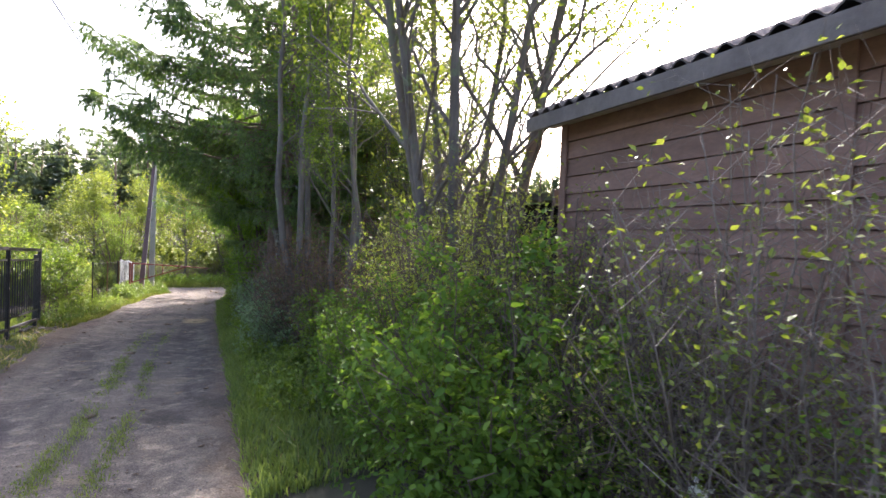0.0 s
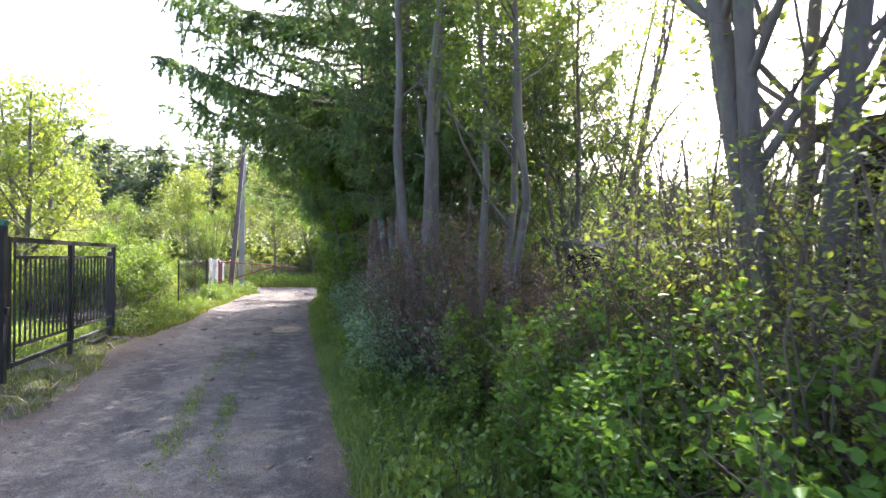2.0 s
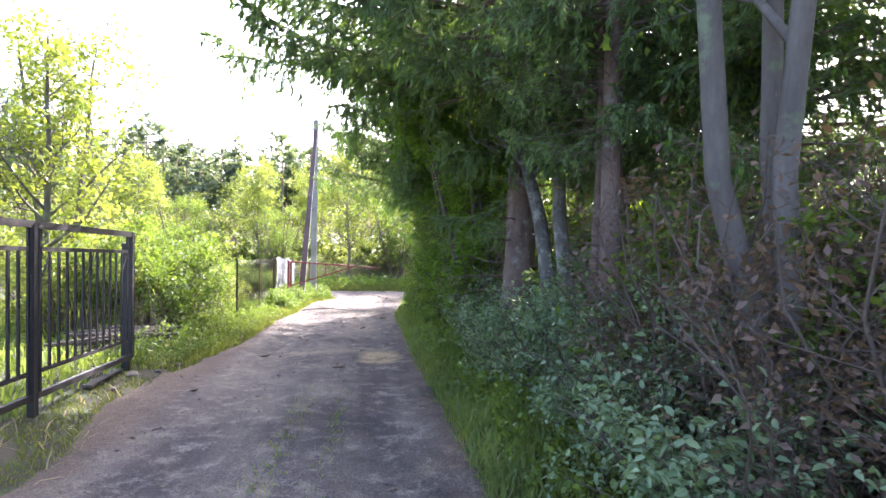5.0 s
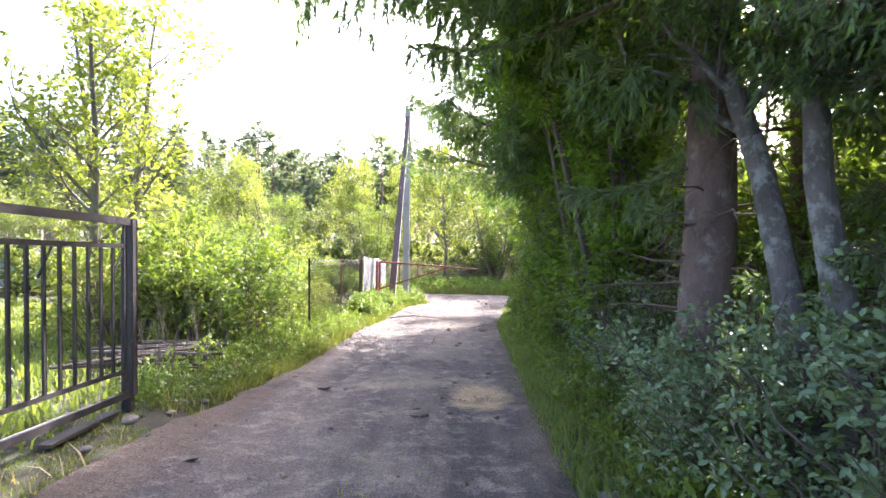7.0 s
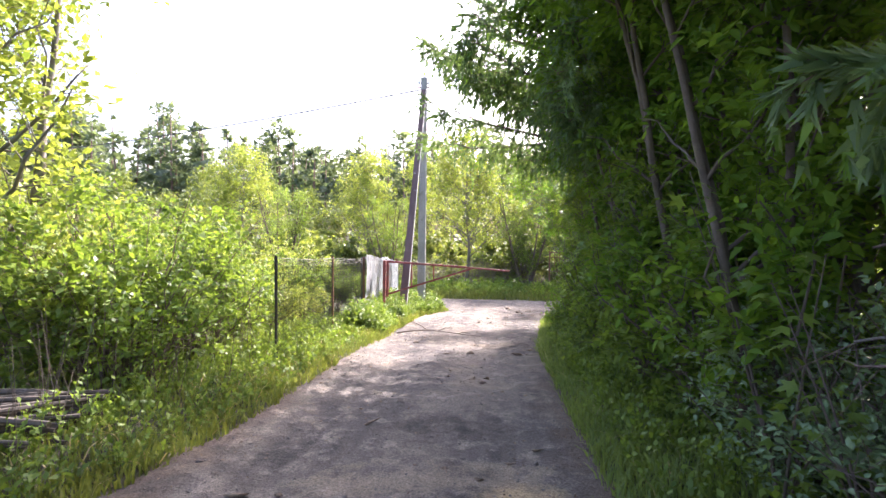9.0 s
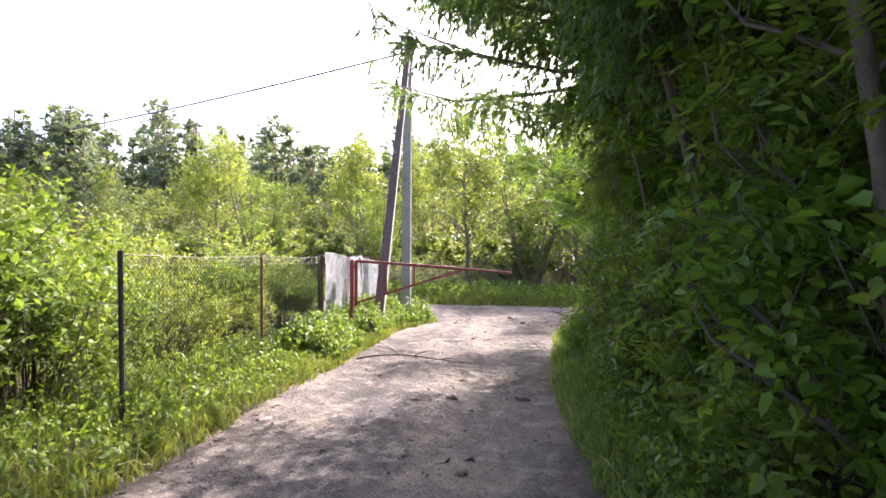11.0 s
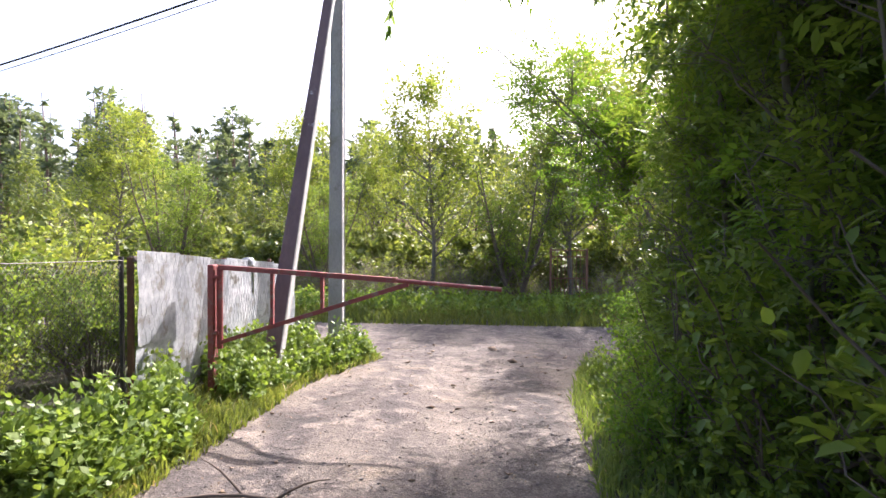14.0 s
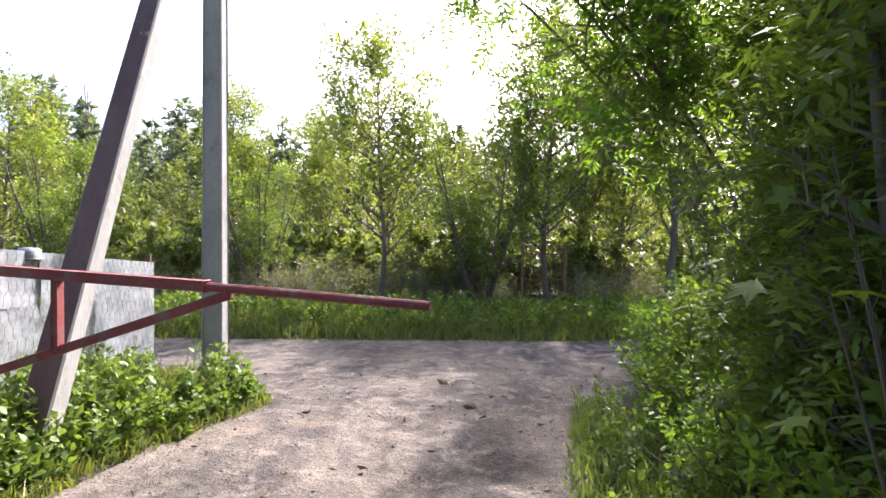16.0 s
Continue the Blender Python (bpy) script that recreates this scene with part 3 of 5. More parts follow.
# the plank hut: its long wall faces the lane; in its own axes the wall lies at x = 0 and runs from y = -5 to 0
def hut():
    ob = empty("plank_hut", pose(2.76, 3.8, gz(2.76, 3.0) - 0.05), "brown-stained plank hut with a corrugated roof", "hut")
    L, D, H, rise, over, end = 5.2, 3.8, 2.78, 0.42, 0.27, 0.18
    wall = part("long_wall", box(0.03, 0.12, -L, 0, 0, H), M_PLANK, ob)
    part("long_wall", box(D - 0.12, D, -L, 0, 0, H), M_PLANK, ob)
    for y0, y1 in ((-0.1, -0.003), (-L + 0.003, -L + 0.1)):
        bm = bmesh.new()
        a = [bm.verts.new(q) for q in ((0.125, y0, 0), (D - 0.125, y0, 0), (D - 0.125, y0, H + 0.05), (D / 2, y0, H + D / 2 * rise - 0.03), (0.125, y0, H + 0.05))]
        b = [bm.verts.new((v.co.x, y1, v.co.z)) for v in a]
        bm.faces.new(a)
        bm.faces.new(b[::-1])
        for k in range(5):
            bm.faces.new((a[k], b[k], b[(k + 1) % 5], a[(k + 1) % 5]))
        bmesh.ops.recalc_face_normals(bm, faces=bm.faces[:])
        part("end_wall", bm, M_PLANK, ob)
    part("footing", box(0.02, D - 0.02, -L, 0.0, -0.4, -0.005), M_CONCRETE, ob)
    z, course = 0.02, 0.148
    while z + course < H + 0.02:
        cut = rng.uniform(-3.6, -0.8)
        for y0, y1 in ((-L, cut - 0.003), (cut + 0.003, -0.002)):
            bm = box(0, 0.024, y0, y1, 0, course - 0.007)
            for v in bm.verts:
                if v.co.x < 0.01 and v.co.z < 0.05:
                    v.co.x -= 0.014
                v.co.z += z
                v.co.x += 0.005
            part("plank", bm, M_PLANK, wall)
        z += course
    for y in (-0.08, -2.28, -L):
        part("batten", box(-0.028, -0.010, y, y + 0.08, 0.0, H - 0.02, 0.003), M_PLANK, ob)
    for side in (0, 1):
        t = np.linspace(-L - end, end, 240)
        u = np.linspace(-over, D / 2, 10)
        U, T = np.meshgrid(u, t)
        Z = H + 0.10 + U * rise + 0.022 * np.sin(T * 2 * np.pi / 0.15)
        X = U if side == 0 else D - U
        V0 = np.stack([X, T, Z], -1).reshape(-1, 3)
        k = np.arange(U.size).reshape(U.shape)
        q = np.stack([k[:-1, :-1], k[:-1, 1:], k[1:, 1:], k[1:, :-1]], -1).reshape(-1, 4)
        e = np.concatenate([k[0], k[1:, -1], k[-1, -2::-1], k[-2:0:-1, 0]])
        rim = np.stack([e, np.roll(e, -1), np.roll(e, -1) + U.size, e + U.size], -1)
        part_mesh("roof_slope", mesh_of("roof_slope", np.concatenate([V0, V0 - (0, 0, 0.012)]), np.concatenate([q, q[:, ::-1] + U.size, rim]), M_ROOF, True), ob)
        sx = (lambda v: v) if side == 0 else (lambda v: D - v)
        part("fascia_board", box(min(sx(-over), sx(-over + 0.025)), max(sx(-over), sx(-over + 0.025)), -L - end, end, H - over * rise - 0.05, H - over * rise + 0.07, 0.003), M_FASCIA, ob)
        for y in (end - 0.012, -L - end + 0.012):
            part("barge_board", beam((sx(-over + 0.03), y, H - over * rise + 0.01), (sx(D / 2), y, H + D / 2 * rise + 0.01), 0.14, 0.022), M_FASCIA, ob)
        for k in range(2):
            x0 = -over + 0.03 + k * 0.125
            part("soffit_board", box(min(sx(x0), sx(x0 + 0.118)), max(sx(x0), sx(x0 + 0.118)), -L - end + 0.03, end - 0.03, H - 0.10, H - 0.085, 0.002), M_SOFFIT, ob)
    return ob


hut()


M_MOSS = solid_mat("mossy_roof_felt", (0.07, 0.06, 0.05), (0.14, 0.125, 0.09), 3.0, 0.95, bump=0.8, grain=30.0, spots=(0.10, 0.12, 0.045), spot_scale=2.5, spot_cut=(0.48, 0.6), depth=0.02)


def dark_shed(x, y, yaw, W, D, H, open_front, label):
    """A low black shed of upright boards under a flat mossy roof; the lower one has an open front with a rail."""
    ob = empty("dark_shed", pose(x, y, gz(x, y), 0, 0, yaw), label, "shed", "dark sheds")
    back = part("back_wall", box(0, W, D - 0.05, D, 0, H), M_DARK_WOOD, ob)
    side = part("side_wall", box(0.0, 0.05, 0.06, D - 0.052, 0, H), M_DARK_WOOD, ob)
    part("side_wall", box(W - 0.05, W, 0.06, D - 0.052, 0, H), M_DARK_WOOD, ob)
    for k in range(int(D / 0.147)):
        part("board", box(-0.026, -0.001, 0.03 + k * 0.147, 0.168 + k * 0.147, 0.04, H - rng.uniform(0, 0.03), 0.003), M_DARK_WOOD, side)
    if open_front:
        for k in range(3):
            part("post", box(k * (W - 0.1) / 2, k * (W - 0.1) / 2 + 0.1, -0.05, 0.05, 0, H, 0.006), M_DARK_WOOD, ob)
        part("rail", box(0, W, -0.075, -0.052, H * 0.62, H * 0.62 + 0.12, 0.004), M_FASCIA, ob)
    else:
        front = part("front_wall", box(0.0, W, 0.02, 0.055, 0, H), M_DARK_WOOD, ob)
        for k in range(int(W / 0.146)):
            part("board", box(k * 0.146, k * 0.146 + 0.138, -0.008, 0.018, 0.05, H - rng.uniform(0, 0.03), 0.003), M_DARK_WOOD, front)
    bm = box(-0.3, W + 0.3, -0.35, D + 0.2, 0, 0.07)
    bmesh.ops.subdivide_edges(bm, edges=bm.edges[:], cuts=7, use_grid_fill=True)
    for v in bm.verts:
        v.co.z += H + 0.01 + 0.06 * v.co.y + 0.02 * noise.noise(v.co * 2.0)
    part("roof", bm, M_MOSS, ob, "mossy sagging roof")
    part("roof_board", beam((-0.31, -0.37, H + 0.01), (W + 0.31, -0.37, H + 0.01), 0.022, 0.15), M_FASCIA, ob)


dark_shed(3.15, 4.4, 0, 2.6, 0.95, 2.08, False, "black upright-board shed with a felt roof beside the hut")
dark_shed(2.95, 6.75, -6, 3.4, 2.1, 1.42, True, "low dark open-fronted woodshed with a mossy roof")


def garden_gate():
    x = -3.2
    y0, y1, y2 = 9.78, 11.5, 13.36
    g0, g2 = gz(x, y0), gz(x, y2)
    ob = empty("sliding_gate", pose(x, y0, g0), "black painted steel bar gate, worn and lightly rusted", "gate")
    L, m, drop = y2 - y0, y1 - y0, g2 - g0 + 0.03
    at = lambda y, h: (0, y, h + drop * y / L)
    T, B, t, b = 1.58, 0.16, 1.38, 0.36
    part("top_rail", beam(at(0, T), at(L, T), 0.04, 0.05), M_BLACK, ob)
    part("bottom_rail", beam(at(0, B), at(L, B), 0.04, 0.045), M_BLACK, ob)
    part("end_post", beam(at(0.0, B - 0.02), at(0.0, T + 0.02), 0.05, 0.05), M_BLACK, ob)
    part("end_post", beam(at(L, B - 0.02), at(L, T + 0.02), 0.05, 0.06), M_BLACK, ob)
    part("middle_post", beam(at(m, B - 0.16), at(m, T), 0.05, 0.06), M_BLACK, ob)
    for a, c in ((0.16, m - 0.06), (m + 0.1, L - 0.1)):
        part("panel_rail", beam(at(a, t), at(c, t), 0.02, 0.028), M_BLACK, ob)
        part("panel_rail", beam(at(a, b), at(c, b), 0.02, 0.028), M_BLACK, ob)
        n = 12
        for j in range(n + 1):
            y = a + (c - a) * j / n
            tall = j in (0, n)
            part("bar", beam(at(y, b - (0.2 if tall else 0)), at(y, t + (0.2 if tall else 0)), 0.014, 0.022, 0.002), M_BLACK, ob)
    for j in range(5):
        y = 0.35 + j * 0.75
        part("sheet_scrap", beam(at(y, 1.15), at(y + 0.12, 1.36), 0.006, 0.02, 0), M_BLACK, ob)
    for y, w, h, lab in ((9.62, 0.09, 1.72, "thick black square gate post with a green cap"), (13.43, 0.075, 1.5, "slim black steel gate post")):
        po = empty("gate_post", pose(x + (0.01 if w > 0.08 else -0.08), y, gz(x, y)), lab, "post", "gate posts")
        part("shaft", box(-w / 2, w / 2, -w / 2, w / 2, -0.25, h, 0.005), M_BLACK, po)
        part("cap", box(-w / 2 - 0.006, w / 2 + 0.006, -w / 2 - 0.006, w / 2 + 0.006, h, h + 0.06 if w > 0.08 else h + 0.015, 0.005), solid_mat("green_paint", (0.02, 0.13, 0.07), (0.04, 0.2, 0.11), 5.0, 0.5) if w > 0.08 else M_FASCIA, po)
        part("hinge", box(w / 2, w / 2 + 0.03, -0.03, 0.03, 0.75, 0.83, 0.004), M_BLACK, po)
    # the leaf beyond the thick post, running back towards the start
    ob = empty("gate_leaf", pose(x, 7.4, gz(x, 7.4)), "black steel bar gate leaf standing closed", "gate")
    for z in (0.16, 0.36, 1.38, 1.58):
        part("rail", box(-0.02, 0.02, 0, 2.1, z - 0.02, z + 0.02, 0.003), M_BLACK, ob)
    for j in range(16):
        part("bar", box(-0.007, 0.007, 0.05 + j * 0.135 - 0.01, 0.05 + j * 0.135 + 0.01, 0.38, 1.36), M_BLACK, ob)
    for y in (0.0, 2.1):
        part("end_post", box(-0.025, 0.025, y - 0.025, y + 0.025, 0.0, 1.6, 0.003), M_BLACK, ob)


garden_gate()


def chain_link():
    x = -3.05
    ys = (18.0, 20.4, 22.5)
    ob = empty("chain_link_fence", pose(x, ys[0], gz(x, ys[0])), "rusty chain-link fence overgrown with bushes", "fence")
    base = lambda y: gz(x, y) - gz(x, ys[0])
    for y in ys:
        part("post", tube_bm([(0, y - ys[0], base(y) - 0.2), (rng.uniform(-0.02, 0.02), y - ys[0], base(y) + 1.30)], 0.019), M_RUST if y == ys[1] else M_BLACK, ob)
    step, H = 0.052, 1.18
    for a, b in zip(ys, ys[1:]):
        n, rows = int((b - a) / step), int(H / step)
        k = np.arange(rows + 1)
        lines = []
        for j in range(n):
            for s in (0, 1):
                yy = a + (j + ((k + s) % 2) * 1.0) * step
                zz = 0.10 + k * step
                lines.append(np.stack([0.004 * np.cos(k * np.pi + s * np.pi), yy - ys[0], zz + np.interp(yy, [a, b], [base(a), base(b)])], -1))
        P = np.array(lines)
        V, F = tubes(P, np.full(P.shape[:2], 0.0022), 3)
        part_mesh("mesh_panel", mesh_of("mesh_panel", V, F, M_WIRE), ob)
        part("top_wire", tube_bm([(0.006, a - ys[0], base(a) + 1.27), (0.006, (a + b) / 2 - ys[0], (base(a) + base(b)) / 2 + 1.25), (0.006, b - ys[0], base(b) + 1.27)], 0.003, 4), M_WIRE, ob)


chain_link()


def sheet_fence():
    x, y0, y1 = -3.0, 22.58, 26.6
    g = gz(x, y0)
    ob = empty("sheet_fence", pose(x, y0, g), "fence patched from pale dented zinc sheets under wire netting", "fence")
    h0, h1 = 1.33, 1.22
    L = y1 - y0
    base = lambda y: gz(x, y0 + y) - g
    cuts = [0.0, 0.62, 1.25, 1.62, 2.35, 3.05, 4.0]
    for j, (a, b) in enumerate(zip(cuts, cuts[1:])):
        for lo, hi in (((0.03, 0.69), (0.675, 1.0)) if j % 2 else ((0.02, 0.43), (0.418, 1.0))):
            n = 7
            Y, Zt = np.meshgrid(np.linspace(a + 0.004, b + 0.012, n), np.linspace(lo, hi, n))
            top = h0 + (h1 - h0) * Y / L + rng.uniform(-0.02, 0.02)
            Z = base(a) * (1 - (Y - a) / (b - a)) + base(b) * (Y - a) / (b - a) + Zt * top
            Xs = 0.016 * wave(Y * 4 + j, Z * 4, 1.7, j + lo) + (0.012 if (j + (lo > 0.1)) % 2 else 0.0) + 0.009 * (lo > 0.1)
            V0 = np.stack([Xs, Y, Z], -1).reshape(-1, 3)
            V1 = V0 - (0.002, 0, 0)
            i = np.arange(n * n).reshape(n, n)
            q = np.stack([i[:-1, :-1], i[:-1, 1:], i[1:, 1:], i[1:, :-1]], -1).reshape(-1, 4)
            part_mesh("sheet", mesh_of("sheet", np.concatenate([V0, V1]), np.concatenate([q[:, ::-1], q + n * n]), M_SHEET, True), ob)
    for y in (0.0, 1.66, 3.05, 4.0):
        part("post", box(-0.06, -0.015, y - 0.018, y + 0.018, base(y) - 0.2, base(y) + h0 - 0.04, 0.004), M_RUST, ob)
    part("top_rail", beam((-0.03, 0, h0 - 0.05), (-0.03, L, base(L) + h1 - 0.05), 0.03, 0.04), M_FASCIA, ob)
    # hexagonal netting stretched in front
    lines, c = [], 0.075
    k = np.arange(0, 24)
    for j in range(int(L / c)):
        for s in (0, 1):
            wig = np.array([0.25, 0.25, -0.25, -0.25])[(k + 2 * s) % 4]
            yy = (j + 0.5 * s + 0.5 + wig) * c
            yy = np.clip(yy, 0, L)
            lines.append(np.stack([np.full(len(k), 0.034) + 0.004 * np.sin(j + k), yy, 0.05 + k * 0.056 * (1 - 0.1 * yy / L) + np.interp(yy, [0, L], [0, base(L)])], -1))
    P = np.array(lines)
    V, F = tubes(P, np.full(P.shape[:2], 0.0011), 3)
    part_mesh("netting", mesh_of("netting", V, F, M_SHEET), ob)
    pot = empty("upturned_pot", pose(x - 0.03, 24.9, gz(x, 24.9) + h0 - 0.115), "grey metal pot upturned on a fence post", "pot")
    V, F = tubes([[(0, 0, 0.0), (0, 0, 0.06), (0, 0, 0.085), (0, 0, 0.09)]], [[0.085, 0.078, 0.06, 0.001]], 14)
    part_mesh("bowl", mesh_of("bowl", V, F, M_SHEET, True), pot)
    part("rim", tube_bm([(0.088 * math.cos(a), 0.088 * math.sin(a), 0.004) for a in np.linspace(0, 2 * math.pi, 15)], 0.005, 5), M_SHEET, pot)


sheet_fence()


def barrier():
    A, B = Vector((-2.72, 23.42, 0)), Vector((-0.02, 22.9, 0))
    g = gz(A.x, A.y)
    ob = empty("road_barrier", Matrix.Translation((A.x, A.y, g)), "red steel swing barrier closed across the lane", "barrier")
    at = lambda k, z: ((B - A).x * k, (B - A).y * k, z - g)
    part("post", box(-0.075, -0.015, -0.05, 0.05, -0.3, 0.15 - g, 0.006), M_RED, ob, "dark red square post")
    part("hinge_tube", tube_bm([(0.025, 0, -0.66 - g), (0.025, 0, 0.13 - g)], 0.03, 10), M_RED, ob)
    part("bracket", box(-0.02, 0.03, -0.045, 0.045, 0.02 - g, 0.05 - g, 0.003), M_RED, ob)
    part("bracket", box(-0.02, 0.03, -0.045, 0.045, -0.52 - g, -0.49 - g, 0.003), M_RED, ob)
    part("top_bar", beam(at(0.01, 0.125), at(0.66, 0.05), 0.04, 0.045), M_RED, ob)
    part("boom_pipe", tube_bm([at(0.6, 0.056), at(0.8, 0.028), at(1.0, -0.002)], 0.019, 10), M_RED, ob, "thin red pipe, slightly bent")
    part("brace", beam(at(0.015, -0.60), at(0.70, 0.02), 0.03, 0.04), M_RED, ob)
    part("strut", beam(at(0.215, 0.09), at(0.215, -0.41), 0.028, 0.035), M_RED, ob, "bright red upright")
    part("strut", beam(at(0.40, 0.07), at(0.40, -0.25), 0.028, 0.035), M_RED, ob, "bright red upright")


barrier()


def power_poles():
    x, y = -2.3, 26.5
    g = gz(x, y)
    ob = empty("concrete_power_pole", pose(x, y, g), "grey square concrete power pole with insulators", "power pole")
    part("shaft", beam((0, 0, -0.5), (0, 0, 6.35), 0.20, 0.19, 0.012, 0.15, 0.145), M_CONCRETE, ob)
    part("crossarm", beam((-0.17, 0, 6.1), (0.17, 0, 6.1), 0.03, 0.04), M_RUST, ob)
    for dx in (-0.14, 0.14, 0.0):
        z = 6.13 if dx else 6.35
        part("pin", tube_bm([(dx, 0, z), (dx, 0, z + 0.1)], 0.009, 6), M_RUST, ob)
        V, F = tubes([[(dx, 0, z + 0.06), (dx, 0, z + 0.10), (dx, 0, z + 0.12), (dx, 0, z + 0.17), (dx, 0, z + 0.18)]], [[0.045, 0.04, 0.026, 0.032, 0.001]], 10)
        part_mesh("insulator", mesh_of("insulator", V, F, M_GLAZE, True), ob, "white ceramic insulator")
    px, py = -2.42, 24.35
    gp = gz(px, py)
    ob = empty("leaning_prop_pole", pose(px, py, gp), "reddish-brown squared pole leaning against the concrete pole", "pole")
    bm = box(-0.1, 0.1, -0.1, 0.1, 0, 1)
    bm.transform(pose(0, 0, 0, 0, 0, 4))
    lo, hi = Vector((-0.06, -0.40, -0.45)), Vector((x - px + 0.02, y - py - 0.13, g - gp + 6.0))
    for v in bm.verts:
        s = 1.0 if v.co.z < 0.5 else 0.66
        v.co = (lo if v.co.z < 0.5 else hi) + Vector((v.co.x * s, v.co.y * s, 0))
    bmesh.ops.bevel(bm, geom=bm.edges[:], offset=0.012, segments=1, affect="EDGES")
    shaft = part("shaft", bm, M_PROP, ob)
    # sunlight on the right-hand faces is coloured in as concrete; the rest stays reddish
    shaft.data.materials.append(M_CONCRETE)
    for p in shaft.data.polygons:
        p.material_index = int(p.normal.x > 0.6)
    part("strap", tube_bm([(x - px + 0.1 * math.cos(a), y - py - 0.06 + 0.17 * math.sin(a), g - gp + 5.75) for a in np.linspace(0, 2 * math.pi, 13)], 0.008, 5), M_RUST, ob)

    def wire(a, b, sag, r, label):
        t = np.linspace(0, 1, 40)
        P = np.array(a) * (1 - t)[:, None] + np.array(b) * t[:, None]
        P[:, 2] -= sag * 4 * t * (1 - t)
        V, F = tubes(P[None], np.full((1, 40), r), 6)
        tagged(new("overhead_wire", mesh_of("overhead_wire", V, F, M_CABLE, True)), label, "wire", "overhead wires")

    top = g + 6.3
    wire((x - 0.14, y, top), (-2.2, -14, 5.9), 0.35, 0.012, "thin black wire along the lane")
    wire((x, y, top - 0.25), (-48, 48, 6.0), 0.9, 0.02, "thick black overhead cable across the gardens")
    wire((x - 0.1, y, top - 0.4), (-48, 46.5, 4.9), 0.9, 0.009, "thin overhead wire across the gardens")
    wire((x + 0.14, y, top), (40, 30, 5.6), 0.8, 0.012, "thin overhead wire along the cross road")


power_poles()


def wood_pile():
    g = gz(-4.6, 14.6)
    ob = empty("pole_pile", pose(-3.8, 15.1, g - 0.03, 0, 0, 10), "heap of grey split poles behind the fence", "wood pile")
    for row in range(5):
        for j in range(11 - row // 2):
            r = rng.uniform(0.009, 0.026)
            yy, zz = (j - 5) * 0.085 + rng.normal() * 0.03 + row * 0.02, 0.035 + row * 0.048
            L = rng.uniform(0.3, 0.95)
            s = rng.normal() * 0.34
            part("stick", tube_bm([(-L, yy - s, zz + rng.normal() * 0.012), (0, yy, zz + 0.01), (L * 0.6, yy + s * 0.6, zz + rng.normal() * 0.012)], r, 6), M_LOG, ob)


wood_pile()


def brush_heap():
    """Dead brown branches thrown down between the spruces."""
    x, y = 2.05, 9.6
    ob = empty("brush_heap", pose(x, y, gz(x, y)), "heap of dead brown branches under the spruces", "brush heap")
    for k in range(46):
        an, L = rng.uniform(0, math.pi), rng.uniform(0.5, 1.1)
        d = np.array([math.cos(an) * 0.6, math.sin(an), rng.normal() * 0.22]) * L
        mid = np.array([rng.normal() * 0.3, rng.normal() * 0.5, rng.uniform(0.05, 0.75)])
        line = np.array([mid - d * 0.6, mid + rng.normal(size=3) * 0.05, mid + d * 0.6])
        line[:, 2] = np.maximum(line[:, 2], 0.02)
        r = rng.uniform(0.004, 0.014)
        part("branch", tube_bm(line, r, 5), M_TWIG if k % 3 else M_LOG, ob)
    part("plank", box(-0.5, 0.3, -0.3, -0.2, 0.62, 0.64, 0.003), M_FASCIA, ob, "grey weathered plank")


brush_heap()


def stones():
    for x, y, s in ((-3.0, 13.75, 0.08), (-2.95, 13.5, 0.055), (-3.12, 13.2, 0.09), (-2.85, 13.9, 0.07), (0.42, 12.1, 0.10), (0.5, 12.35, 0.07), (0.35, 11.9, 0.05), (-3.05, 12.6, 0.06), (-0.2, 5.45, 0.07), (-0.02, 5.6, 0.09), (0.12, 5.35, 0.06), (-0.1, 5.2, 0.05), (0.2, 5.75, 0.07)):
        bm = bmesh.new()
        bmesh.ops.create_icosphere(bm, subdivisions=2, radius=s * 0.75)
        off = Vector((x * 7, y * 5, 0))
        for v in bm.verts:
            v.co *= 1 + 0.35 * noise.noise(v.co * 9 + off)
            v.co.z *= 0.5
        me = bpy.data.meshes.new("stone")
        bm.to_mesh(me)
        bm.free()
        me.materials.append(M_STONE)
        ob = tagged(new("stone", me), "rough grey stone half sunk in the verge", "stone", "stones on the verge")
        ob.matrix_world = pose(x, y, gz(x, y) + s * 0.25, 0, 0, x * 90)
    ob = tagged(new("loose_plank", None), "grey weathered plank lying under the gate", "plank")
    ob.matrix_world = pose(-3.28, 12.9, gz(-3.25, 12.9) + 0.04, -3, 0, 4)
    part("board", box(-0.045, 0.045, -0.42, 0.42, -0.015, 0.015, 0.004), M_LOG, ob)


stones()


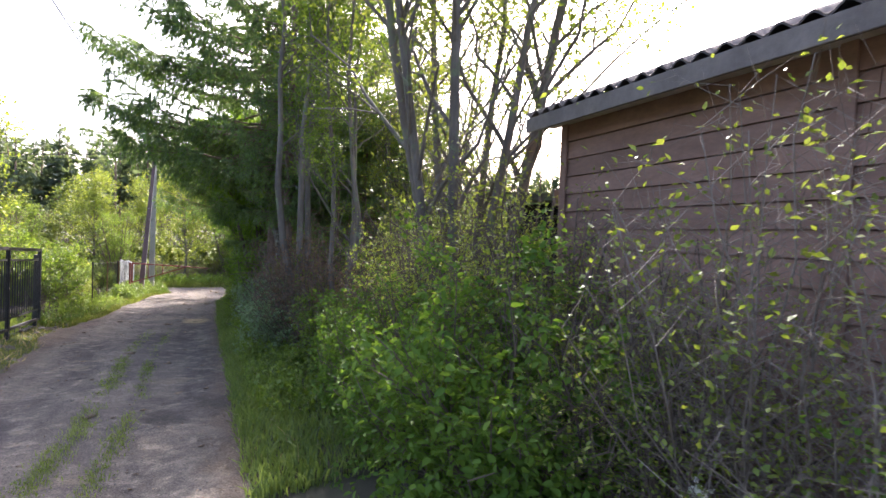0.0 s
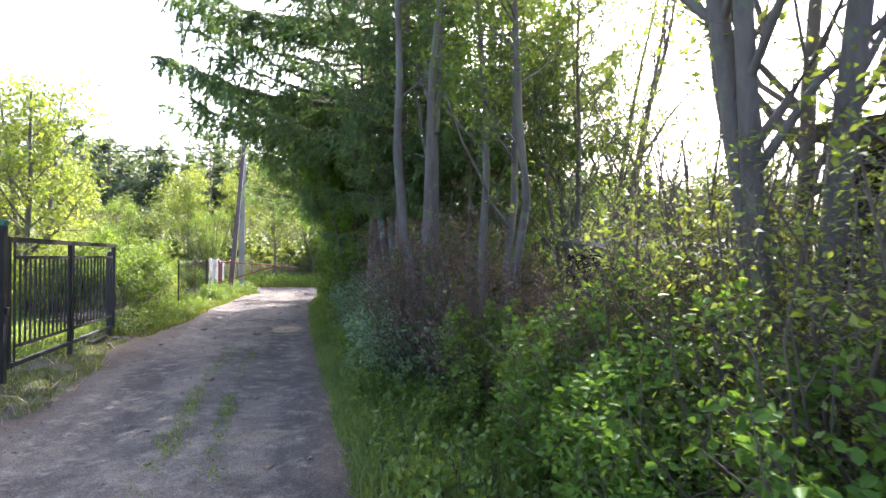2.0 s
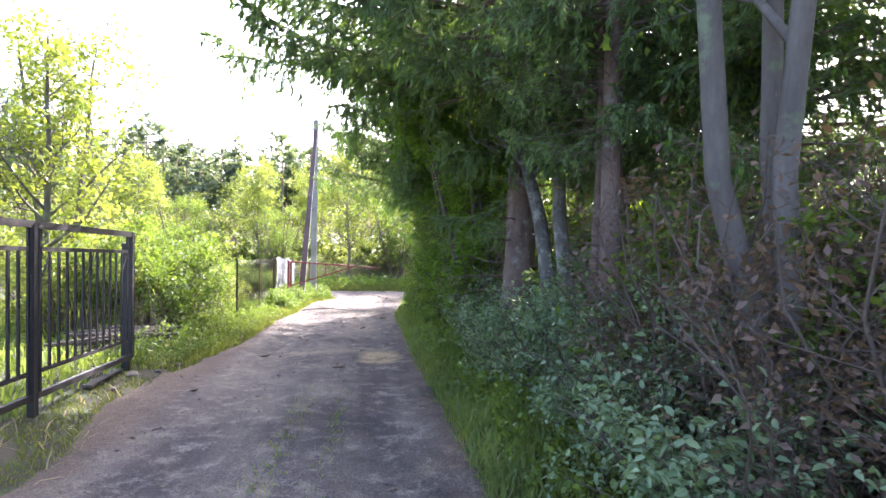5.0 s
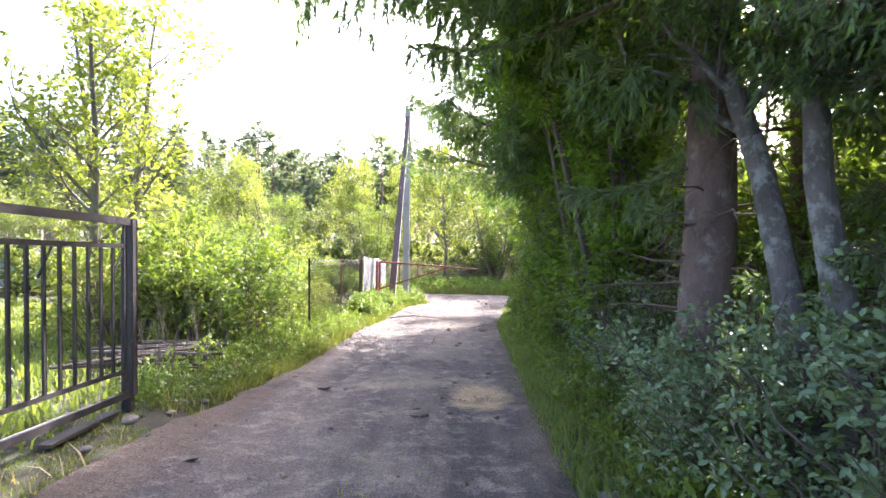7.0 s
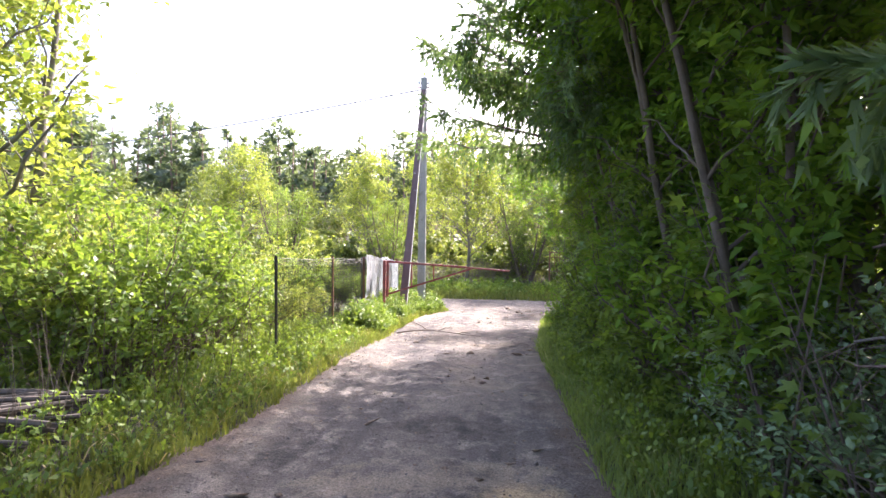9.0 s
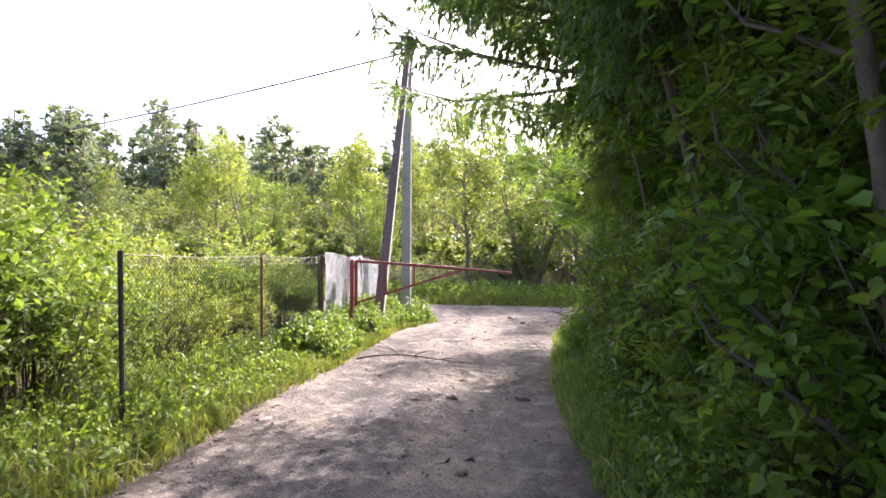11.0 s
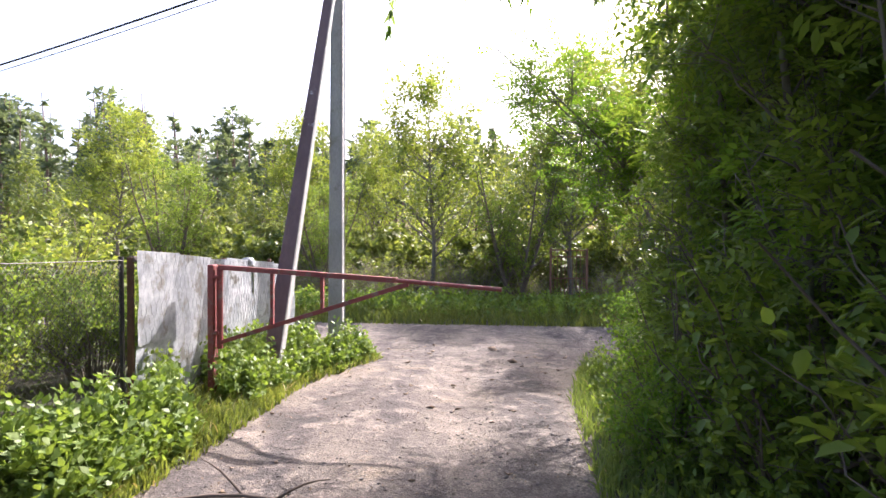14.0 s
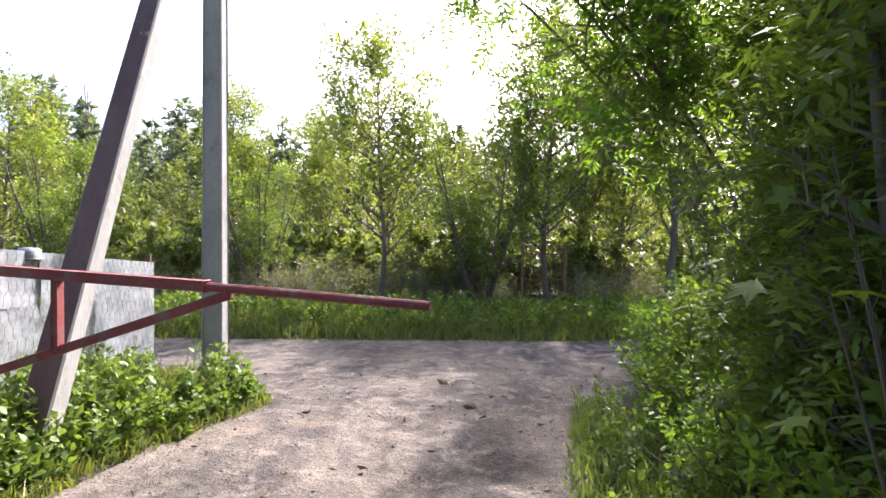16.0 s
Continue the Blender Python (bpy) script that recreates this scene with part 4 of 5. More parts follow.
def dead_branch():
    """The fallen branch on the lane, arching off the gravel, with a fork."""
    z = lambda x, y: gz(x, y) + 0.085
    ob = tagged(new("fallen_branch"), "bare dead branch lying across the gravel", "branch")
    ob.matrix_world = pose(-1.35, 21.15, z(-1.35, 21.15))
    k = np.linspace(0, 1, 9)
    main = np.stack([-0.75 + 1.5 * k, 0.08 * np.sin(k * 5.0), 0.07 * np.sin(k * np.pi) ** 0.8 * (1 - 0.6 * k) + 0.01], -1)
    V, F = tubes(main[None], (0.014 - 0.009 * k)[None], 7)
    part_mesh("limb", mesh_of("limb", V, F, M_TWIG, True), ob)
    for a, d in ((3, (-0.35, 0.22, 0.10)), (4, (0.25, 0.2, 0.02)), (6, (0.2, -0.14, 0.03))):
        j = np.linspace(0, 1, 5)[:, None]
        V, F = tubes((main[a] + np.array(d) * j + np.array([0, 0, 0.03]) * np.sin(j * 3))[None], (0.010 - 0.007 * j[:, 0])[None], 5)
        part_mesh("twig", mesh_of("twig", V, F, M_TWIG, True), ob)


dead_branch()


def iron_gate():
    """The rusted garden gate across the road, half lost in the bushes."""
    x, y = 1.95, 32.6
    ob = empty("rusted_garden_gate", pose(x, y, gz(x, y)), "old rusted sheet and bar gate in the hedge", "gate")
    for dx in (0.0, 0.95):
        part("post", box(dx - 0.03, dx + 0.03, -0.03, 0.03, -0.2, 1.55, 0.004), M_RUST, ob)
    for z in (0.1, 0.75, 1.32, 1.5):
        part("rail", box(0.03, 0.92, 0.005, 0.03, z - 0.015, z + 0.015), M_RUST, ob)
    for j in range(9):
        part("bar", box(0.08 + j * 0.1, 0.095 + j * 0.1, 0.031, 0.046, 0.1, 1.5), M_RUST, ob)


iron_gate()


M_CAR = solid_mat("pale_blue_car_paint", (0.30, 0.42, 0.52), (0.36, 0.48, 0.58), 1.0, 0.3, 0.2, bump=0.02)
M_TYRE = solid_mat("black_rubber", (0.02, 0.02, 0.02), (0.045, 0.045, 0.045), 5.0, 0.85)
M_CAR_GLASS = solid_mat("dark_car_glass", (0.03, 0.04, 0.05), (0.06, 0.08, 0.09), 1.0, 0.08, bump=0.0)


def parked_car():
    x, y = -15.4, 25.0
    ob = empty("parked_car", pose(x, y, gz(x, y), 0, 0, 20), "pale blue hatchback parked beyond the gardens", "car")
    side = [(-2.0, 0.3), (2.0, 0.3), (2.05, 0.7), (1.1, 0.88), (0.55, 1.36), (-1.1, 1.42), (-1.9, 0.95), (-2.05, 0.6)]
    bm = bmesh.new()
    a = [bm.verts.new((px, -0.8, pz)) for px, pz in side]
    b = [bm.verts.new((px, 0.8, pz)) for px, pz in side]
    bm.faces.new(a)
    bm.faces.new(b[::-1])
    for k in range(len(side)):
        bm.faces.new((a[k], b[k], b[(k + 1) % len(side)], a[(k + 1) % len(side)]))
    for v in bm.verts:
        if v.co.z > 1.2:
            v.co.y *= 0.8
    bmesh.ops.recalc_face_normals(bm, faces=bm.faces[:])
    bmesh.ops.bevel(bm, geom=bm.edges[:], offset=0.06, segments=2, affect="EDGES")
    part("body", bm, M_CAR, ob)
    for s in (-1, 1):
        for x0, x1 in ((-1.1, -0.25), (-0.15, 0.5)):
            bm = box(x0, x1, s * 0.745 - 0.02, s * 0.745 + 0.02, 0.95, 1.28, 0.01)
            for v in bm.verts:
                v.co.y -= s * (v.co.z - 0.95) * 0.22
            part("side_window", bm, M_CAR_GLASS, ob)
        for wx in (-1.25, 1.3):
            wheel = part("wheel", tube_bm([(wx, s * 0.62, 0.31), (wx, s * 0.83, 0.31)], 0.31, 18), M_TYRE, ob)
            part("rim", tube_bm([(wx, s * 0.80, 0.31), (wx, s * 0.84, 0.31)], 0.19, 12), M_WIRE, wheel)
        part("headlight", box(1.96, 2.07, s * 0.55 - 0.14, s * 0.55 + 0.14, 0.56, 0.70, 0.02), M_GLAZE, ob)
    part("windscreen", beam((1.07, 0, 0.93), (0.6, 0, 1.33), 0.03, 1.2), M_CAR_GLASS, ob)


parked_car()

# ---- plants ----
def plant(name, label, category, group, wood, leaves, wood_mat, x=0, y=0, z=0, trunk="trunk", crown="crown", yaw=0):
    ob = empty(name, pose(x, y, z, 0, 0, yaw), label, category, group)
    part_mesh(trunk, mesh_of(trunk, *wood, wood_mat, True), ob)
    for k, (v, f, mat) in enumerate(leaves):
        part_mesh(crown if k == 0 else "young_growth", mesh_of(crown, v, f, mat), ob, kind="stuff")
    return ob


def within(P, R, lim, flare=0.0, above=2.2):
    """Keeps the lines that end no further than lim from the stem; flare widens that above a height."""
    tip = P[:, -1]
    ok = np.hypot(tip[:, 0], tip[:, 1]) < lim + np.maximum(tip[:, 2] - above, 0) * flare
    return P[ok], R[ok]


def shrub_parts(r, h, stems, n, size, low=0.15, lean=0.55, width=0.5, spread_twigs=1.0, scatter=0.03, rise=0.1, thick=1.0, full=False):
    """Many thin stems from one foot that fan out, with twigs and leaves; r its half width, h its height."""
    an = rng.uniform(0, 2 * np.pi, stems)
    rad = np.sqrt(rng.uniform(0.02, 1, stems)) * r
    H = h * rng.uniform(0.55, 1.05, stems) * (1 - 0.35 * (rad / r) ** 2)
    s = np.linspace(0, 1, 7)
    foot = np.stack([np.cos(an) * rad * 0.35, np.sin(an) * rad * 0.35, 0 * an - 0.05], -1)
    P = np.repeat(foot[:, None], 7, 1)
    P[:, :, 0] += np.outer(np.cos(an) * rad * lean, s ** 1.5)
    P[:, :, 1] += np.outer(np.sin(an) * rad * lean, s ** 1.5)
    P[:, :, 2] += np.outer(H, s)
    P[:, 1:] += rng.normal(size=(stems, 6, 3)) * 0.03 * h * s[1:][None, :, None]
    R = np.repeat(thick * (0.006 + 0.0045 * H)[:, None], 7, 1) * (1 - 0.75 * s)
    T, TR = sprout(P, R, int(stems * 9 * spread_twigs), low, 1.0, lambda t: 0.20 * h * (1.15 - 0.5 * t) + 0.1, 0.75, 0.25, -0.1, 3, 0.5, 0.0022)
    T, TR = within(T, TR, r * 1.1, 0.1)
    T2, TR2 = sprout(T, TR, int(stems * 16 * spread_twigs), 0.2, 1.0, 0.10 * h + 0.05, 0.7, 0.15, -0.1, 2, 0.6, 0.0016)
    T2, TR2 = within(T2, TR2, r * 1.15, 0.1)
    wood = join(tubes(P, R, 5), tubes(T, TR, 3), tubes(T2, TR2, 3))
    a, b = leaves_on(T, n // 3, size, scatter, 0.2, width=width, rise=rise, full=full), leaves_on(T2, n - n // 3, size, scatter, 0.1, width=width, rise=rise, full=full)
    return wood, join(a, b)


def tree_parts(h, r, stems=1, fan=0.1, first=0.3, limbs=26, limb=0.30, twigs=220, n=9000, size=0.09, scatter=0.07, up=0.35, width=0.55, sub=3, bend=0.02, reach=9.0, flare=0.0, lean=(0.0, 0.0), arc=1.5, feathered=False, full=False):
    """A tree of one or more tapering stems, limbs, two orders of twigs and leaves."""
    an = rng.uniform(0, 2 * np.pi) + np.arange(stems) * 2 * np.pi / max(stems, 1) + rng.normal(size=stems) * 0.3
    s = np.linspace(0, 1, 10)
    H = h * rng.uniform(0.82, 1.0, stems)
    P = np.zeros((stems, 10, 3))
    P[:, :, 0] = np.cos(an)[:, None] * (r * 0.9 * (stems > 1) + fan * H[:, None] * s ** 0.85)
    P[:, :, 1] = np.sin(an)[:, None] * (r * 0.9 * (stems > 1) + fan * H[:, None] * s ** 0.85)
    P[:, :, 2] = H[:, None] * s - 0.1
    P[:, 1:, :2] += np.cumsum(rng.normal(size=(stems, 9, 2)), 1) * bend * h * 0.25
    P[:, :, 0] += lean[0] * s ** arc
    P[:, :, 1] += lean[1] * s ** arc
    R = r * rng.uniform(0.75, 1.1, stems)[:, None] * (1 - 0.9 * s ** 0.9) + 0.006
    R[:, 0] *= 1.25
    Lm, LR = sprout(P, R, limbs, first, 0.98, lambda t: h * limb * (1.25 - 0.95 * t), 0.68, up, 0.10, 6, 0.5, 0.008)
    Lm, LR = within(Lm, LR, reach, flare)
    T, TR = sprout(Lm, LR, twigs, 0.15, 1.0, lambda t: h * limb * 0.42 * (1.1 - 0.4 * t), 0.6, 0.2, 0.0, 4, 0.5, 0.004)
    T, TR = within(T, TR, reach, flare)
    T2, TR2 = sprout(T, TR, twigs * sub, 0.15, 1.0, h * limb * 0.2, 0.6, 0.1, -0.05, 2, 0.6, 0.0025)
    T2, TR2 = within(T2, TR2, reach, flare)
    wood = join(tubes(P, R, 9), tubes(Lm, LR, 6), tubes(T, TR, 4), tubes(T2, TR2, 3))
    if feathered:
        return wood, join(pinnate_on(T, n // 3, size, scatter), pinnate_on(T2, n - n // 3, size, scatter, 0.1))
    leaf = join(leaves_on(T, n // 4, size, scatter, width=width, full=full), leaves_on(T2, n - n // 4, size, scatter, 0.1, width=width, full=full))
    return wood, leaf


def shoots_on(P, n, length, width=0.3, t0=0.0, splay=0.6):
    """Needled shoots lying along the twigs P, splayed a little to every side."""
    idx = rng.integers(0, len(P), n)
    pos, tan, _, _ = along(P, idx, rng.uniform(t0, 1.0, n))
    side = unit(np.cross(tan, unit(rng.normal(size=(n, 3)))))
    a = unit(tan + side * (splay * rng.uniform(0.5, 1.4, n))[:, None])
    b = unit(np.cross(a, unit(rng.normal(size=(n, 3)))))
    L = (length * rng.uniform(0.7, 1.3, n))[:, None]
    V = np.stack([pos - b * L * width * 0.5, pos + b * L * width * 0.5, pos + a * L], 1)
    return V.reshape(-1, 3), np.arange(n * 3).reshape(n, 3)


def spruce_parts(h, r, reach, first=0.12, whorls=34, n=36000, tips=5000, dead=60, clear=2.7, per=7, laterals=12, hang=0.26, shoot=0.06, low=0, open_side=0.0, open_boughs=0):
    """A spruce: whorls of sagging boughs with upturned ends, flat side twigs and curtains of hanging ones, all needled.
    On its open side, a bearing in radians, open_boughs more of them reach out to the light."""
    s = np.linspace(0, 1, 14)
    P = np.zeros((1, 14, 3))
    P[0, :, 2] = h * s - 0.15
    P[0, :, :2] = rng.normal(size=(14, 2)) * 0.012
    R = (r * (1 - 0.96 * s ** 0.95) + 0.01)[None]
    R[0, 0] *= 1.3
    k = 9
    u = np.linspace(0, 1, k)
    t = np.repeat(first + (0.98 - first) * np.linspace(0, 1, whorls) ** 1.5, per) + rng.normal(size=whorls * per) * 0.006
    t = np.concatenate([t, rng.uniform(1.7, 3.2, low) / h, first + rng.uniform(0.0, 0.26, open_boughs)])
    m = len(t)
    an = rng.uniform(0, 2 * np.pi, m)
    L = reach * np.minimum(1.0, 1.15 * np.maximum(1 - t, 0.02) ** 0.7 + 0.04) * rng.uniform(0.62, 1.08, m)
    L = np.minimum(L, 1.1 + np.maximum(0.0, h * t - clear) * 2.4)
    if open_boughs:
        an[-open_boughs:] = open_side + rng.normal(size=open_boughs) * 0.55
        L[-open_boughs:] = reach * rng.uniform(0.62, 0.85, open_boughs)
    rise = -0.16 + 0.62 * t + rng.normal(size=m) * 0.06
    Bp = np.zeros((m, k, 3))
    Bp[:, :, 0] = np.outer(np.cos(an) * L, u)
    Bp[:, :, 1] = np.outer(np.sin(an) * L, u)
    Bp[:, :, 2] = (h * t - 0.15)[:, None] + L[:, None] * (np.outer(rise, u) - 0.26 * u + 0.24 * u ** 3)
    Bp += np.cumsum(rng.normal(size=(m, k, 3)), 1) * (0.012 * L)[:, None, None]
    Br = (0.006 + 0.008 * L)[:, None] * (1 - 0.85 * u)
    q = m * laterals
    idx = rng.choice(m, q, p=L / L.sum())
    tt = 0.2 + 0.8 * rng.random(q) ** 0.75
    pos, tan, i, f = along(Bp, idx, tt)
    flat = unit(np.cross(tan, np.array([0, 0, 1.0]))) * np.where(rng.random(q) < 0.5, 1, -1)[:, None]
    way = unit(tan * 0.75 + flat * 0.8 + rng.normal(size=(q, 3)) * 0.12)
    ll = np.minimum(0.30 * L[idx] * (1.2 - tt) + 0.10, 0.75) * rng.uniform(0.6, 1.2, q)
    w4 = np.linspace(0, 1, 4)
    S = pos[:, None] + way[:, None] * (ll[:, None] * w4)[..., None]
    S[:, :, 2] -= 0.30 * ll[:, None] * w4 ** 2
    SR = np.repeat((0.004 * (1 - 0.7 * w4))[None], q, 0)
    g = q * 2
    both = np.concatenate([S, Bp[:, [3, 5, 7, 8]]])
    hi = rng.integers(0, len(both), g)
    pos, tan, _, _ = along(both, hi, rng.uniform(0.15, 1.0, g))
    way = unit(tan * 0.35 + np.array([0, 0, -1.0]) + rng.normal(size=(g, 3)) * 0.16)
    hl = hang * rng.uniform(0.3, 1.25, g)
    w3 = np.linspace(0, 1, 3)
    G = pos[:, None] + way[:, None] * (hl[:, None] * w3)[..., None]
    D = sprout(P, R * 0.3, dead, 0.08, first + 0.12, min(reach * 0.28, 0.75), 0.95, 0.05, -0.12, 5, 0.25, 0.004)
    D2 = sprout(D[0], D[1], dead * 5, 0.3, 1.0, min(reach * 0.12, 0.35), 0.6, 0.0, -0.1, 3, 0.5, 0.0016)
    wood = join(tubes(P, R, 14), tubes(Bp[:, ::2], Br[:, ::2], 4), tubes(S[:, ::3], SR[:, ::3], 3), tubes(*D, 4), tubes(*D2, 3))
    needle = join(shoots_on(S, int(n * 0.42), shoot, 0.3), shoots_on(G, int(n * 0.43), shoot, 0.3), shoots_on(Bp, int(n * 0.15), shoot * 1.1, 0.3, 0.2))
    young = join(shoots_on(S, tips // 2, shoot * 0.9, 0.34, 0.85, 0.35), shoots_on(G, tips - tips // 2, shoot * 0.9, 0.34, 0.85, 0.35))
    return wood, needle, young


def place(thing, spots, h=1.0):
    """Copies of a plant at (x, y, yaw, scale)."""
    for x, y, yaw, s in spots:
        ob = copy_thing(thing, pose(x, y, gz(x, y), 0, 0, yaw))
        ob.scale = (s, s, s * h)


def set_first(ob, x, y, yaw=0, s=1.0):
    ob.matrix_world = pose(x, y, gz(x, y), 0, 0, yaw) @ Matrix.Diagonal((s, s, s, 1))


# hedge along the right-hand verge: spring-green lilac, dull honeysuckle, taller mixed shrubs
w, l = shrub_parts(0.8, 1.5, 50, 11500, 0.048, 0.2, 0.9, 0.62, full=True)
ob = plant("lilac_bush", "fresh bright green leafy bush beside the lane", "bush", "hedge bushes", w, [(*l, M_LILAC)], M_TWIG, trunk="stemwork", crown="foliage")
set_first(ob, 1.5, 4.6, 0, 0.8)
place(ob, ((1.5, 2.45, 80, 0.98), (2.05, 3.1, 330, 1.0), (1.7, 5.5, 160, 0.85), (1.6, 3.5, 250, 0.95), (1.75, 0.6, 20, 0.6)))
w, l = shrub_parts(0.9, 2.15, 64, 5600, 0.034, 0.3, 0.8, 0.5)
ob = plant("thin_shrub", "thin brown-stemmed shrub with sparse small leaves", "shrub", "hedge shrubs", w, [(*l, M_LEAF_YELLOW)], M_TWIG, trunk="stemwork", crown="foliage")
set_first(ob, 2.0, 1.8, 0, 0.8)
place(ob, ((2.1, 2.9, 70, 0.95), (1.95, 3.6, 140, 0.9), (1.95, 4.5, 100, 0.95), (2.2, 5.5, 170, 1.05), (2.1, 8.0, 300, 0.7), (2.45, 4.1, 40, 1.2), (2.6, 5.7, 260, 1.3), (3.0, 9.6, 330, 1.1)))
w, l = shrub_parts(0.75, 2.35, 44, 1800, 0.036, 0.3, 0.9, 0.6, 1.3, thick=0.55)
ob = plant("budding_shrub", "bare pale-twigged shrub with bright yellow-green young leaves", "shrub", "hedge shrubs", w, [(*l, M_LEAF_YELLOW)], M_PALE_TWIG, trunk="stemwork", crown="foliage")
set_first(ob, 2.05, 1.45, 0, 0.95)
place(ob, ((1.8, 0.7, 130, 0.85),))
petals = leaf_set(np.array([-0.36, -0.03, 0.62]) + rng.normal(size=(70, 3)) * (0.035, 0.03, 0.03), 0.03, 0.7, 0.2, 0.5)
part_mesh("blossom", mesh_of("blossom", *petals, M_PETAL), ob, "small cluster of white blossom")
w, l = shrub_parts(0.85, 1.35, 44, 9000, 0.045, 0.1, 0.95, 0.55, full=True)
ob = plant("honeysuckle_bush", "dull grey-green bush trailing to the ground", "bush", "hedge bushes", w, [(*l, M_LEAF_DULL)], M_TWIG, trunk="stemwork", crown="foliage")
set_first(ob, 1.3, 8.7)
place(ob, ((1.35, 9.7, 130, 0.9), (1.4, 11.0, 220, 1.0), (1.35, 12.3, 300, 1.05), (1.6, 13.6, 20, 0.95), (1.4, 14.9, 200, 0.9)))
w, l = shrub_parts(0.75, 1.9, 44, 5000, 0.035, 0.3, 0.8, 0.5)
ob = plant("bare_shrub", "dark reddish shrub, mostly bare twigs", "shrub", "hedge shrubs", w, [(*l, M_LEAF_RED)], M_TWIG, trunk="stemwork", crown="foliage")
set_first(ob, 1.65, 7.4)
place(ob, ((1.5, 8.4, 70, 1.15), (2.0, 9.4, 150, 1.25), (1.4, 9.3, 20, 1.1), (2.05, 5.7, 200, 0.95), (2.0, 6.6, 280, 0.7), (2.3, 7.5, 40, 0.9)))
# tall leafy wall of young rowans and maples
w, l = tree_parts(5.2, 0.045, 4, 0.10, 0.06, 60, 0.24, 330, 19000, 0.082, 0.05, 0.3, 0.46, 2, reach=1.25, flare=0.3, feathered=True)
ob = plant("young_rowan", "tall leafy young tree crowding the lane", "tree", "hedge trees", w, [(*l, M_LEAF_MID)], M_BARK)
set_first(ob, 1.6, 15.3)
place(ob, ((1.85, 20.5, 160, 0.95), (3.0, 20.2, 250, 1.1), (2.0, 22.0, 60, 0.92), (2.6, 23.3, 290, 0.95), (1.62, 16.8, 100, 0.95), (1.75, 18.4, 220, 0.9), (1.6, 22.4, 30, 0.75), (1.45, 20.9, 310, 0.8), (2.15, 23.6, 170, 0.68), (2.9, 17.6, 15, 1.1), (2.4, 22.6, 130, 0.85), (3.2, 24.4, 340, 0.78), (2.6, 23.7, 80, 0.8), (3.6, 25.6, 200, 0.6)))
w, l = tree_parts(3.4, 0.03, 4, 0.12, 0.05, 50, 0.3, 260, 12500, 0.066, 0.05, 0.3, 0.42, 2, reach=1.2, flare=0.9, feathered=True)
ob = plant("rowan_sapling", "leafy rowan sapling at the corner of the lane", "tree", "hedge trees", w, [(*l, M_LEAF_SPRING)], M_BARK)
set_first(ob, 1.75, 21.3)
place(ob, ((2.9, 23.0, 200, 1.15), (2.5, 22.3, 310, 1.1)))
w, l = tree_parts(3.6, 0.012, 3, 0.06, 0.6, 46, 0.26, 280, 9500, 0.066, 0.07, 0.15, 0.42, 2, lean=(-2.1, -0.4), arc=2.2, feathered=True)
ob = plant("arching_rowan", "slender rowan arching over the lane's corner", "tree", "hedge trees", w, [(*l, M_LEAF_SPRING)], M_BARK)
set_first(ob, 2.2, 24.2)
w, l = tree_parts(5.8, 0.04, 5, 0.10, 0.05, 90, 0.2, 480, 19000, 0.086, 0.05, 0.2, 0.5, 2, reach=0.95, flare=0.42, lean=(-0.75, 0.0), arc=1.8, full=True)
ob = plant("bird_cherry", "bright green bird cherry leaning out to the lane's light", "tree", "hedge trees", w, [(*l, M_LEAF_SPRING)], M_TWIG)
set_first(ob, 1.25, 15.1, 0, 0.95)
place(ob, ((1.3, 16.4, 24, 1.0), (1.35, 17.8, -18, 0.95), (1.45, 19.4, 12, 0.75)))


def palmate(n_points=5):
    """The outline of a lobed maple leaf, one unit long, as a fan round its stalk."""
    pts = [(0.0, -0.02)]
    for k in range(n_points):
        a = radians(-118 + k * 236 / (n_points - 1))
        tip = (1.0, 0.86, 0.58)[abs(k - n_points // 2)]
        for da, q in ((-13, 0.62), (-5, 0.72), (0, 1.0), (5, 0.72), (13, 0.62)):
            pts.append((math.sin(a + radians(da)) * tip * q, math.cos(a + radians(da)) * tip * q))
        if k < n_points - 1:
            b = a + radians(118 / (n_points - 1))
            pts.append((math.sin(b) * 0.36, math.cos(b) * 0.36))
    return np.array(pts)


